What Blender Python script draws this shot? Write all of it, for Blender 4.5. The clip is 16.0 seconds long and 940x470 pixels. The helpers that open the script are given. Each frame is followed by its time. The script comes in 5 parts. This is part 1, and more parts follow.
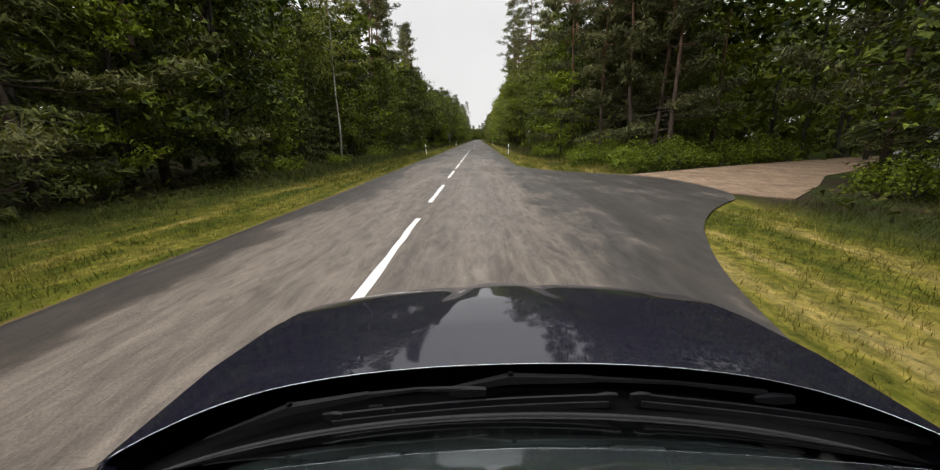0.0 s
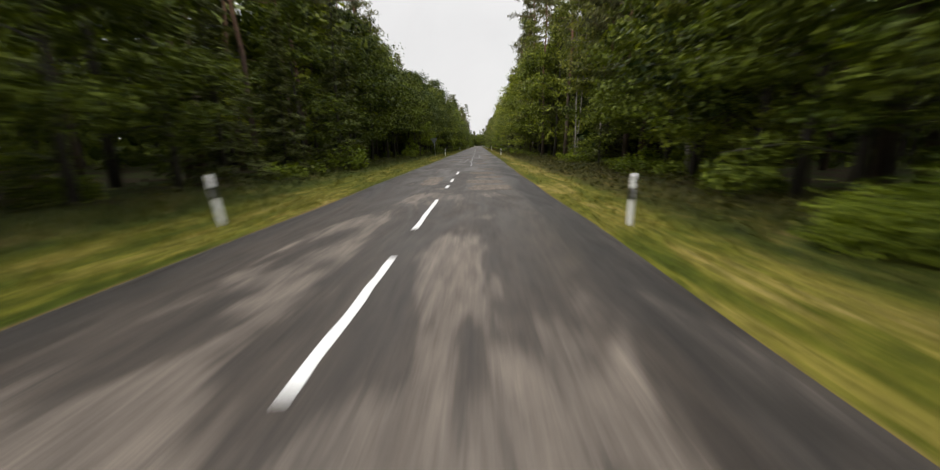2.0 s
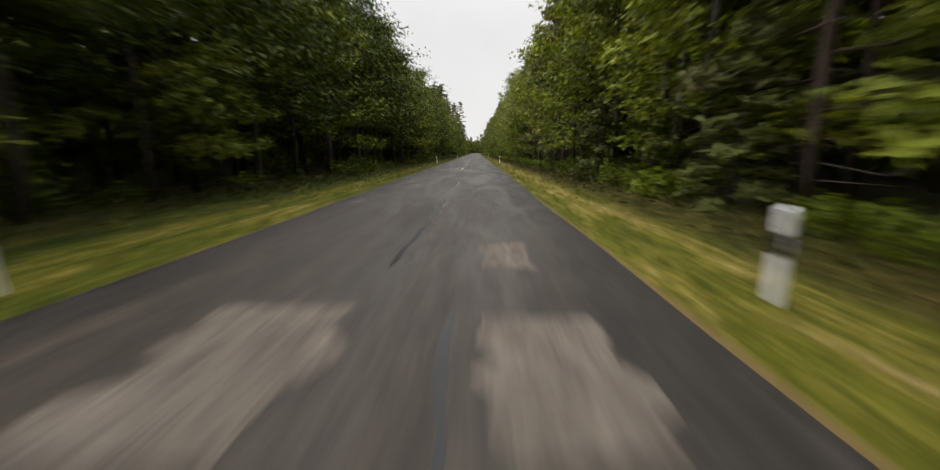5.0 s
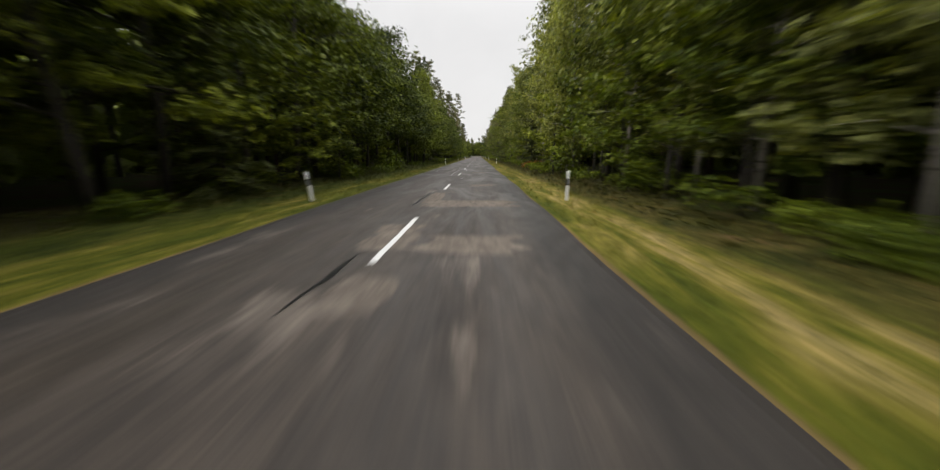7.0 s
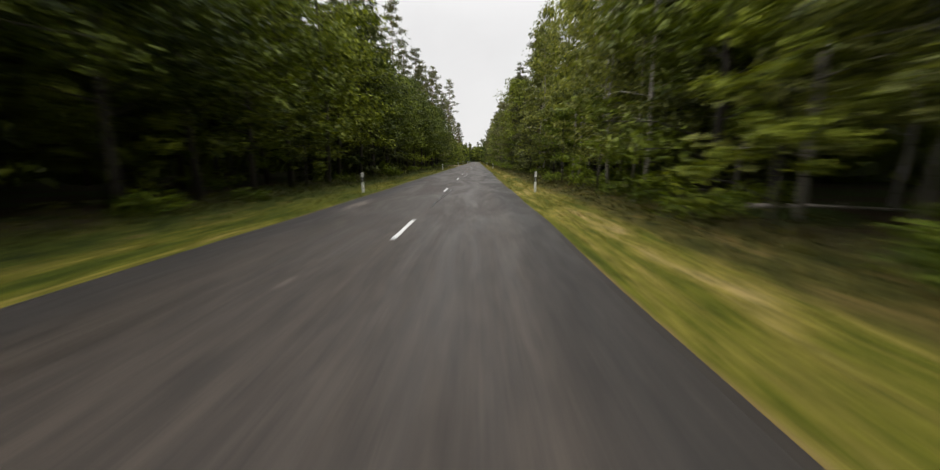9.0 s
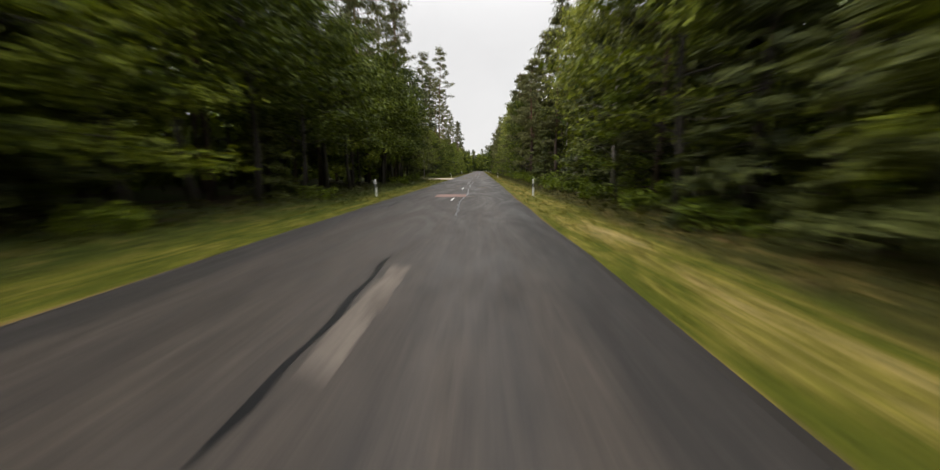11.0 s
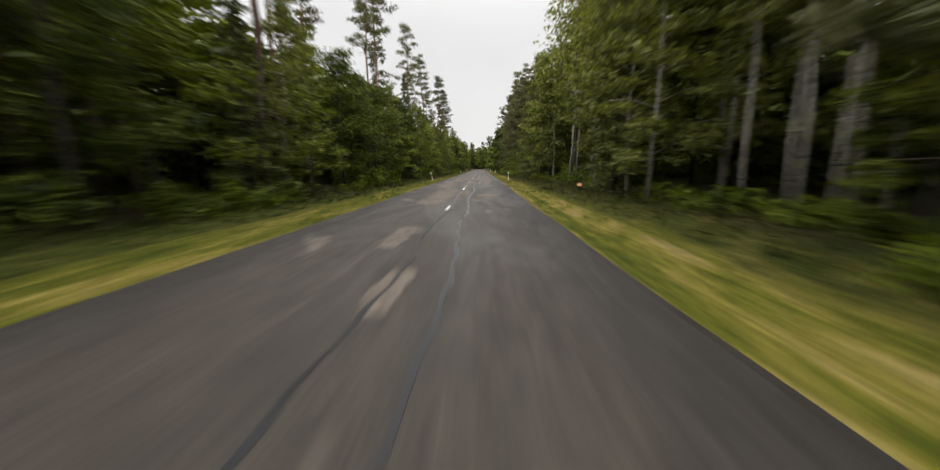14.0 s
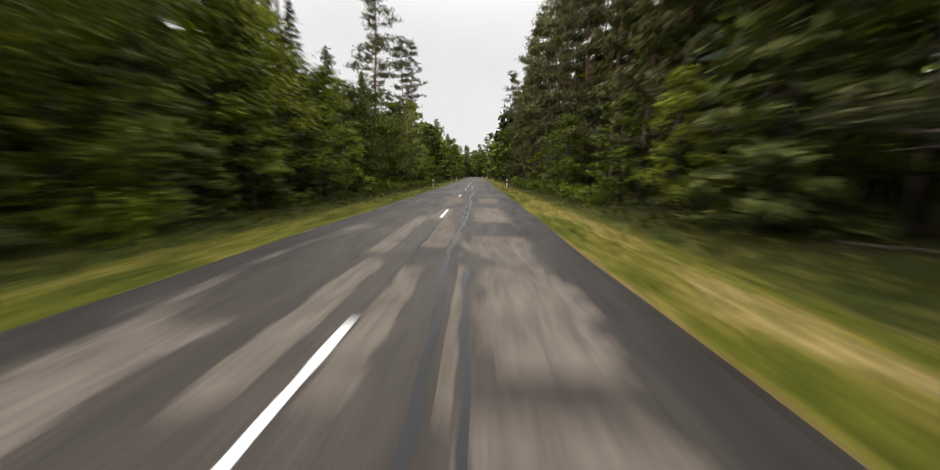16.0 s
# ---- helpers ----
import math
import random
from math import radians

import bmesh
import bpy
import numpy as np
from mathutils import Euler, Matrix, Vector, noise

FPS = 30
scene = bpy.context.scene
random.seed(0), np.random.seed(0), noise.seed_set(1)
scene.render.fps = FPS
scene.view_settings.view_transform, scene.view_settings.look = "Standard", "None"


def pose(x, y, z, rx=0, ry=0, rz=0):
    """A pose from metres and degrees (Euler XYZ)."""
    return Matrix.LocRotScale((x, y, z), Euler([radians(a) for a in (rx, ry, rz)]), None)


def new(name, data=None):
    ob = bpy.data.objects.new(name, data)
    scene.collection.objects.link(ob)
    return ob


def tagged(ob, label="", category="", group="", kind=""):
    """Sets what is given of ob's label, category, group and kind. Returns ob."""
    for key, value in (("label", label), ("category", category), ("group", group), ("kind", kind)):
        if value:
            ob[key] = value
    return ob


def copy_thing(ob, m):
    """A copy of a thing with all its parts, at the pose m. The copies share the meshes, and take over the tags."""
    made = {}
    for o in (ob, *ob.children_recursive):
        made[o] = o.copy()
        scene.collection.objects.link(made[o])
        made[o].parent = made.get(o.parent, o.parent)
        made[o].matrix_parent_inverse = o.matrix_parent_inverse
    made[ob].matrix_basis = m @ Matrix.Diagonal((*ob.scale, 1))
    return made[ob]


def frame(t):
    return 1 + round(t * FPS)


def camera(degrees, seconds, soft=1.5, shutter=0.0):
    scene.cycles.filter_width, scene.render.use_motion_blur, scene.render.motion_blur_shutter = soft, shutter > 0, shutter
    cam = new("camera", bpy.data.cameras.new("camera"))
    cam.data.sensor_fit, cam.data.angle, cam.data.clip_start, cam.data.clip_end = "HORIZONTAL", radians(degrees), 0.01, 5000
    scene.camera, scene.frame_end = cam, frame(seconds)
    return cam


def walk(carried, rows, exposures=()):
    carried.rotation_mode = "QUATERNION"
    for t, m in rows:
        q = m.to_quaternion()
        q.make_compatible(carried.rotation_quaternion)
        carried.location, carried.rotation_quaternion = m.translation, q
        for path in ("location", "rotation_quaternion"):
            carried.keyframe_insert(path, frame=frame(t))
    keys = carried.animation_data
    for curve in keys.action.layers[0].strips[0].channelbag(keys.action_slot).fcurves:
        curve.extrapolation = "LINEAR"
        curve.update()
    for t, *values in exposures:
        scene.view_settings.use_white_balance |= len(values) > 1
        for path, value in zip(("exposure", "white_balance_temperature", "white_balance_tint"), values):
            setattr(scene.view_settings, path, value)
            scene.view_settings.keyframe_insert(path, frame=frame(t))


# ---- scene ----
# The road runs along +y with its broken centre line on x = 0; z = 0 is the asphalt.
cam = camera(102.2, 16.0, soft=1.2, shutter=0.55)
EYE = 1.482


def at(t, x, y, tilt, turn):
    return t, pose(x, y, EYE, 90 + tilt, 0, turn) @ pose(0, 0, 0, 0, 0, -0.26)


walk(cam, [
    at(0.0, 1.16, 0.0, -14.26, 1.32), at(0.04, 1.16, 0.0, -14.26, 1.32),
    at(0.1, 1.16, 1.44, -14.25, 1.33), at(0.5, 1.17, 7.22, -14.16, 1.42),
    at(1.0, 1.17, 14.64, -13.97, 1.43), at(1.5, 1.18, 22.31, -13.69, 1.46),
    at(2.0, 1.17, 30.51, -13.36, 1.45), at(2.5, 1.16, 38.84, -13.42, 1.44),
    at(3.0, 1.14, 47.40, -13.50, 1.36), at(3.5, 1.12, 56.20, -13.40, 1.27),
    at(4.0, 1.18, 65.31, -12.95, 1.22), at(4.5, 1.26, 74.66, -12.69, 1.10),
    at(4.7, 1.29, 78.45, -12.50, 1.07), at(6.8, 1.47, 120.72, -12.00, 1.36),
    at(7.0, 1.50, 125.07, -11.92, 1.34), at(7.5, 1.57, 136.04, -11.85, 1.15),
    at(8.0, 1.62, 147.17, -11.62, 1.22), at(8.5, 1.63, 158.48, -11.55, 1.10),
    at(8.7, 1.63, 163.03, -11.40, 1.10), at(10.8, 1.48, 211.86, -9.80, 1.76),
    at(11.0, 1.47, 216.88, -9.78, 1.74), at(11.5, 1.46, 229.55, -9.70, 1.60),
    at(12.0, 1.42, 242.22, -9.79, 1.54), at(12.5, 1.38, 254.91, -9.78, 1.50),
    at(13.0, 1.33, 267.63, -9.90, 1.50), at(13.5, 1.30, 280.39, -9.90, 1.45),
    at(14.0, 1.26, 293.17, -10.10, 1.80), at(14.5, 1.24, 305.99, -10.10, 1.84),
    at(15.0, 1.26, 318.81, -9.65, 1.66), at(15.5, 1.28, 331.50, -9.36, 1.45),
    at(16.0, 1.31, 344.34, -9.06, 1.29)])

# ---- light: an overcast sky, brighter towards the zenith, and a veiled sun ----
SKY, SUN_UP, SUN_TURN = 1.0, 48, 255
world = bpy.data.worlds.new("overcast_sky")
scene.world = world
world.use_nodes = True
wn, wl = world.node_tree.nodes, world.node_tree.links
wn.clear()


def node(tree, kind, **values):
    n = tree.nodes.new(kind)
    for key, value in values.items():
        n.inputs[key.replace("_", " ")].default_value = value
    return n


sky = wn.new("ShaderNodeTexSky")
sky.sky_type, sky.sun_disc = "NISHITA", False
sky.sun_elevation, sky.sun_rotation = radians(SUN_UP), radians(SUN_TURN)
sky.air_density, sky.dust_density = 1.0, 6.0
coord = wn.new("ShaderNodeTexCoord")
split = wn.new("ShaderNodeSeparateXYZ")
wl.new(coord.outputs["Generated"], split.inputs[0])
rise = wn.new("ShaderNodeMapRange")
rise.interpolation_type = "SMOOTHSTEP"
for key, value in (("From Min", 0.3), ("From Max", 0.95), ("To Min", 0.84), ("To Max", 3.1)):
    rise.inputs[key].default_value = value
wl.new(split.outputs["Z"], rise.inputs["Value"])
puff = node(world.node_tree, "ShaderNodeTexNoise", Scale=3.2, Detail=6.0, Roughness=0.55, Distortion=0.4)
wl.new(coord.outputs["Generated"], puff.inputs["Vector"])
ramp = wn.new("ShaderNodeMapRange")
for key, value in (("From Min", 0.3), ("From Max", 0.7), ("To Min", 0.94), ("To Max", 1.05)):
    ramp.inputs[key].default_value = value
wl.new(puff.outputs["Fac"], ramp.inputs["Value"])
level = wn.new("ShaderNodeMath")
level.operation = "MULTIPLY"
wl.new(rise.outputs[0], level.inputs[0])
wl.new(ramp.outputs[0], level.inputs[1])
cloud = wn.new("ShaderNodeMix")
cloud.data_type, cloud.blend_type = "RGBA", "MULTIPLY"
cloud.inputs["Factor"].default_value = 1.0
cloud.inputs[6].default_value = (1.0, 0.99, 0.985, 1)
wl.new(level.outputs[0], cloud.inputs[7])
clear = wn.new("ShaderNodeBackground")
clear.inputs["Strength"].default_value = 0.006
wl.new(sky.outputs[0], clear.inputs["Color"])
cover = wn.new("ShaderNodeBackground")
cover.inputs["Strength"].default_value = SKY
wl.new(cloud.outputs[2], cover.inputs["Color"])
both = wn.new("ShaderNodeAddShader")
wl.new(clear.outputs[0], both.inputs[0])
wl.new(cover.outputs[0], both.inputs[1])
wout = wn.new("ShaderNodeOutputWorld")
wl.new(both.outputs[0], wout.inputs["Surface"])

sun = new("sun", bpy.data.lights.new("sun", "SUN"))
sun.data.energy, sun.data.angle, sun.data.color = 1.3, radians(28), (1.0, 0.96, 0.9)
sun.rotation_euler = (radians(90 - SUN_UP), 0, radians(180 - SUN_TURN))
scene.view_settings.exposure = 0.0


# ---- materials ----
def material(name, rough=0.7, metal=0.0, spec=0.5):
    m = bpy.data.materials.new(name)
    m.use_nodes = True
    b = m.node_tree.nodes["Principled BSDF"]
    b.inputs["Roughness"].default_value = rough
    b.inputs["Metallic"].default_value = metal
    b.inputs["Specular IOR Level"].default_value = spec
    return m, m.node_tree, b


def noise_tex(tree, scale, detail=4.0, rough=0.55, stretch=None, where="Object", distortion=0.0):
    n = node(tree, "ShaderNodeTexNoise", Scale=scale, Detail=detail, Roughness=rough, Distortion=distortion)
    if where == "World":
        src = tree.nodes.new("ShaderNodeNewGeometry").outputs["Position"]
    else:
        src = tree.nodes.new("ShaderNodeTexCoord").outputs[where]
    if stretch:
        mp = tree.nodes.new("ShaderNodeMapping")
        mp.inputs["Scale"].default_value = stretch
        tree.links.new(src, mp.inputs["Vector"])
        src = mp.outputs[0]
    tree.links.new(src, n.inputs["Vector"])
    return n.outputs["Fac"]


def ramp_of(tree, fac, stops):
    r = tree.nodes.new("ShaderNodeValToRGB")
    e = r.color_ramp.elements
    while len(e) < len(stops):
        e.new(0.5)
    for k, (p, c) in enumerate(stops):
        e[k].position, e[k].color = p, (*c, 1)
    tree.links.new(fac, r.inputs[0])
    return r.outputs[0]


def range_of(tree, fac, a, b, lo=0.0, hi=1.0, smooth=True):
    r = tree.nodes.new("ShaderNodeMapRange")
    r.interpolation_type = "SMOOTHSTEP" if smooth else "LINEAR"
    for key, value in (("From Min", a), ("From Max", b), ("To Min", lo), ("To Max", hi)):
        r.inputs[key].default_value = value
    tree.links.new(fac, r.inputs["Value"])
    return r.outputs[0]


def sums(tree, op, a, b):
    m = tree.nodes.new("ShaderNodeMath")
    m.operation = op
    for k, v in enumerate((a, b)):
        if isinstance(v, (int, float)):
            m.inputs[k].default_value = v
        else:
            tree.links.new(v, m.inputs[k])
    return m.outputs[0]


def mixed(tree, fac, a, b, blend="MIX"):
    m = tree.nodes.new("ShaderNodeMix")
    m.data_type, m.blend_type = "RGBA", blend
    for k, v in ((0, fac), (6, a), (7, b)):
        if isinstance(v, (int, float)):
            m.inputs[k].default_value = v
        elif isinstance(v, tuple):
            m.inputs[k].default_value = (*v, 1)
        else:
            tree.links.new(v, m.inputs[k])
    return m.outputs[2]


def bump(tree, b, fac, strength=0.3, distance=0.01):
    n = tree.nodes.new("ShaderNodeBump")
    n.inputs["Strength"].default_value, n.inputs["Distance"].default_value = strength, distance
    tree.links.new(fac, n.inputs["Height"])
    tree.links.new(n.outputs[0], b.inputs["Normal"])


def plain(name, colour, rough=0.6, metal=0.0, spec=0.5, grain=0.12, scale=30.0):
    m, tree, b = material(name, rough, metal, spec)
    fac = noise_tex(tree, scale, 5.0)
    lo = tuple(c * (1 - grain) for c in colour)
    hi = tuple(min(1, c * (1 + grain)) for c in colour)
    tree.links.new(ramp_of(tree, fac, [(0.3, lo), (0.7, hi)]), b.inputs["Base Color"])
    return m


def leaf_material(name, dark, light, through_light=0.35, rough=0.55):
    m, tree, b = material(name, rough, 0.0, 0.12)
    isle = tree.nodes.new("ShaderNodeNewGeometry").outputs["Random Per Island"]
    each = tree.nodes.new("ShaderNodeObjectInfo").outputs["Random"]
    fac = sums(tree, "ADD", sums(tree, "MULTIPLY", isle, 0.6), sums(tree, "MULTIPLY", each, 0.4))
    col = ramp_of(tree, fac, [(0.22, dark), (0.97, tuple(1.12 * c for c in light))])
    sprig = noise_tex(tree, 11.0, 3.0, 0.7)
    col = mixed(tree, 1.0, col, ramp_of(tree, sprig, [(0.36, (0.45, 0.48, 0.45)), (0.5, (1.0, 1.0, 0.95)), (0.64, (1.5, 1.45, 1.4))]), "MULTIPLY")
    tree.links.new(col, b.inputs["Base Color"])
    bump(tree, b, sprig, 0.9, 0.06)
    tr = tree.nodes.new("ShaderNodeBsdfTranslucent")
    tree.links.new(mixed(tree, 1.0, col, (1.35, 1.35, 0.4), "MULTIPLY"), tr.inputs["Color"])
    mix = tree.nodes.new("ShaderNodeMixShader")
    mix.inputs[0].default_value = through_light
    tree.links.new(b.outputs[0], mix.inputs[1])
    tree.links.new(tr.outputs[0], mix.inputs[2])
    tree.links.new(mix.outputs[0], tree.nodes["Material Output"].inputs["Surface"])
    return m


def bark_material(name, dark, light, scale=6.0, bands=None):
    m, tree, b = material(name, 0.9, 0.0, 0.2)
    fac = noise_tex(tree, scale, 6.0, 0.65, (1, 1, 0.18))
    col = ramp_of(tree, fac, [(0.32, dark), (0.68, light)])
    if bands:
        mark = range_of(tree, noise_tex(tree, 2.2, 5.0, 0.7, (1, 1, 3.5)), 0.56, 0.64)
        col = mixed(tree, mark, col, bands)
    tree.links.new(col, b.inputs["Base Color"])
    bump(tree, b, fac, 0.6, 0.02)
    return m


def pine_bark():
    m, tree, b = material("pine_bark", 0.9, 0.0, 0.2)
    fac = noise_tex(tree, 7.0, 6.0, 0.65, (1, 1, 0.25))
    low = ramp_of(tree, fac, [(0.3, (0.035, 0.026, 0.022)), (0.7, (0.13, 0.095, 0.075))])
    high = ramp_of(tree, fac, [(0.3, (0.085, 0.047, 0.030)), (0.7, (0.24, 0.135, 0.085))])
    sep = tree.nodes.new("ShaderNodeSeparateXYZ")
    tree.links.new(tree.nodes.new("ShaderNodeTexCoord").outputs["Object"], sep.inputs[0])
    tree.links.new(mixed(tree, range_of(tree, sep.outputs["Z"], 3.5, 10.0), low, high), b.inputs["Base Color"])
    bump(tree, b, fac, 0.7, 0.03)
    return m


def asphalt_material():
    m, tree, b = material("asphalt", 0.72, 0.0, 0.4)
    pos = tree.nodes.new("ShaderNodeNewGeometry").outputs["Position"]
    sep = tree.nodes.new("ShaderNodeSeparateXYZ")
    tree.links.new(pos, sep.inputs[0])
    x, y = sep.outputs["X"], sep.outputs["Y"]
    grain = noise_tex(tree, 55.0, 3.0, 0.7, None, "World")
    streak = noise_tex(tree, 1.0, 5.0, 0.6, (1.5, 0.06, 1), "World", 0.3)
    blotch = noise_tex(tree, 0.75, 5.0, 0.62, (1.0, 0.22, 1), "World", 0.9)
    across = noise_tex(tree, 1.0, 3.0, 0.5, (0.25, 0.30, 1), "World", 0.6)
    base = ramp_of(tree, streak, [(0.3, (0.0265, 0.0207, 0.0157)), (0.7, (0.047, 0.0368, 0.0280))])
    # pale worn chippings: a sheet by the junction, then islands, then broad streaks again
    start = range_of(tree, y, 12.0, 58.0, 0.20, -0.03)
    start = sums(tree, "MULTIPLY", start, range_of(tree, x, 3.0, 4.4, 1.0, 0.25))
    start = sums(tree, "MULTIPLY", start, range_of(tree, x, -2.6, -1.3, 0.1, 1.0))
    again = sums(tree, "MULTIPLY", range_of(tree, y, 112.0, 128.0, 0.0, 0.015), range_of(tree, y, 142.0, 160.0, 1.0, 0.0))
    late = range_of(tree, y, 270.0, 284.0, 0.0, 0.03)
    more = sums(tree, "ADD", start, sums(tree, "ADD", again, late))
    worn_at = sums(tree, "ADD", sums(tree, "ADD", sums(tree, "MULTIPLY", blotch, 0.6), sums(tree, "MULTIPLY", across, 0.4)), more)
    col = mixed(tree, range_of(tree, worn_at, 0.575, 0.625, 0.0, 0.8), base, ramp_of(tree, streak, [(0.3, (0.090, 0.0745, 0.061)), (0.7, (0.172, 0.144, 0.119))]))
    # darker unworn margins, with a wandering limit
    off = sums(tree, "ABSOLUTE", sums(tree, "ADD", x, sums(tree, "MULTIPLY", sums(tree, "SUBTRACT", blotch, 0.5), 1.6)), 0.0)
    margin = sums(tree, "MULTIPLY", range_of(tree, off, 2.1, 2.75, 0.0, 0.85), range_of(tree, x, 3.4, 4.6, 1.0, 0.8))
    mottle = noise_tex(tree, 1.3, 6.0, 0.68, (1.0, 0.55, 1), "World", 0.8)
    broken = sums(tree, "ADD", range_of(tree, mottle, 0.46, 0.60, 1.0, 0.3), range_of(tree, sums(tree, "ABSOLUTE", y, 0.0), 24.0, 40.0, 0.0, 0.7))
    margin = sums(tree, "MULTIPLY", margin, sums(tree, "MINIMUM", broken, 1.0))
    col = mixed(tree, margin, col, (0.0195, 0.0166, 0.0140))
    # the little-used asphalt of the side road has stayed dark
    unused = sums(tree, "MULTIPLY", range_of(tree, x, 3.2, 4.4), range_of(tree, mottle, 0.44, 0.58, 0.85, 0.2))
    col = mixed(tree, unused, col, (0.026, 0.022, 0.0185))
    chips = noise_tex(tree, 1.0, 6.0, 0.72, (6.0, 1.6, 1), "World", 0.6)
    lanes = noise_tex(tree, 1.0, 5.0, 0.7, (7.0, 0.12, 1), "World", 0.4)
    col = mixed(tree, 1.0, col, ramp_of(tree, chips, [(0.32, (0.55, 0.54, 0.53)), (0.68, (1.5, 1.5, 1.5))]), "MULTIPLY")
    col = mixed(tree, 1.0, col, ramp_of(tree, lanes, [(0.32, (0.82, 0.81, 0.80)), (0.68, (1.2, 1.2, 1.2))]), "MULTIPLY")
    col = mixed(tree, 0.35, col, ramp_of(tree, grain, [(0.3, (0.03, 0.03, 0.03)), (0.72, (0.9, 0.88, 0.84))]), "OVERLAY")
    tree.links.new(col, b.inputs["Base Color"])
    tree.links.new(range_of(tree, blotch, 0.3, 0.7, 0.5, 0.75), b.inputs["Roughness"])
    bump(tree, b, grain, 0.25, 0.005)
    return m


def lawn_colour(tree):
    """Green grass with drifts of dry straw by the asphalt; towards the trees rough growth, with their shade put into
    its colour.
    """
    sep = tree.nodes.new("ShaderNodeSeparateXYZ")
    tree.links.new(tree.nodes.new("ShaderNodeNewGeometry").outputs["Position"], sep.inputs[0])
    x, y = sep.outputs["X"], sep.outputs["Y"]
    drift = noise_tex(tree, 1.0, 6.0, 0.65, (0.9, 0.28, 1), "World", 1.2)
    band = noise_tex(tree, 1.0, 5.0, 0.6, (1.3, 0.09, 1), "World", 1.5)
    dry = sums(tree, "ADD", sums(tree, "MULTIPLY", drift, 0.5), sums(tree, "MULTIPLY", band, 0.5))
    # the mown strip beside the near lane has dried to straw
    mown = sums(tree, "MULTIPLY", range_of(tree, x, 3.5, 4.3, 0.0, 0.048), range_of(tree, x, 4.6, 5.5, 1.0, 0.0))
    left = sums(tree, "LESS_THAN", x, 0.0)
    dry = sums(tree, "SUBTRACT", sums(tree, "ADD", dry, mown), sums(tree, "MULTIPLY", left, 0.012))
    mow = ramp_of(tree, dry, [(0.38, (0.042, 0.056, 0.006)), (0.49, (0.090, 0.094, 0.011)), (0.57, (0.164, 0.140, 0.029)), (0.66, (0.27, 0.21, 0.086))])
    patch = noise_tex(tree, 1.6, 6.0, 0.7, (1.0, 0.5, 1), "World", 0.8)
    # rough growth, darkened in colour for the shade of the overhanging trees
    shaded_rough_growth = ramp_of(tree, patch, [(0.34, (0.016, 0.026, 0.003)), (0.5, (0.042, 0.054, 0.007)), (0.6, (0.080, 0.078, 0.015)), (0.7, (0.115, 0.082, 0.036))])
    heath = ramp_of(tree, patch, [(0.34, (0.018, 0.022, 0.004)), (0.5, (0.056, 0.050, 0.011)), (0.6, (0.092, 0.070, 0.021)), (0.7, (0.120, 0.078, 0.037))])
    shaded_rough_growth = mixed(tree, sums(tree, "MULTIPLY", sums(tree, "GREATER_THAN", x, 0.0), sums(tree, "MULTIPLY", range_of(tree, y, 34.0, 46.0, 0.0, 0.85), range_of(tree, y, 290.0, 302.0, 1.0, 0.3))), shaded_rough_growth, heath)
    limit = sums(tree, "MULTIPLY", left, sums(tree, "ADD", -0.1, sums(tree, "MULTIPLY", range_of(tree, y, 262.0, 272.0, 0.0, 1.2), range_of(tree, y, 284.0, 296.0, 1.0, 0.0))))
    limit = sums(tree, "ADD", limit, sums(tree, "MULTIPLY", sums(tree, "GREATER_THAN", x, 0.0), range_of(tree, y, 22.0, 34.0, 2.6, 0.0)))
    off = sums(tree, "SUBTRACT", sums(tree, "ABSOLUTE", x, 0.0), limit)
    off = sums(tree, "ADD", off, sums(tree, "MULTIPLY", sums(tree, "SUBTRACT", drift, 0.5), 2.2))
    tuft = noise_tex(tree, 5.0, 5.0, 0.72, (1.0, 0.6, 1), "World", 0.5)
    both_kinds = mixed(tree, range_of(tree, off, 4.8, 5.7), mow, shaded_rough_growth)
    return mixed(tree, 1.0, both_kinds, ramp_of(tree, tuft, [(0.32, (0.5, 0.56, 0.5)), (0.68, (1.5, 1.42, 1.45))]), "MULTIPLY")


def grass_material():
    m, tree, b = material("grass_blade", 0.6, 0.0, 0.25)
    isle = tree.nodes.new("ShaderNodeNewGeometry").outputs["Random Per Island"]
    col = mixed(tree, 1.0, lawn_colour(tree), ramp_of(tree, isle, [(0.0, (0.8, 0.85, 0.75)), (0.7, (1.1, 1.1, 1.0)), (1.0, (1.6, 1.45, 1.5))]), "MULTIPLY")
    tree.links.new(col, b.inputs["Base Color"])
    tr = tree.nodes.new("ShaderNodeBsdfTranslucent")
    tree.links.new(col, tr.inputs["Color"])
    mix = tree.nodes.new("ShaderNodeMixShader")
    mix.inputs[0].default_value = 0.3
    tree.links.new(b.outputs[0], mix.inputs[1])
    tree.links.new(tr.outputs[0], mix.inputs[2])
    tree.links.new(mix.outputs[0], tree.nodes["Material Output"].inputs["Surface"])
    return m


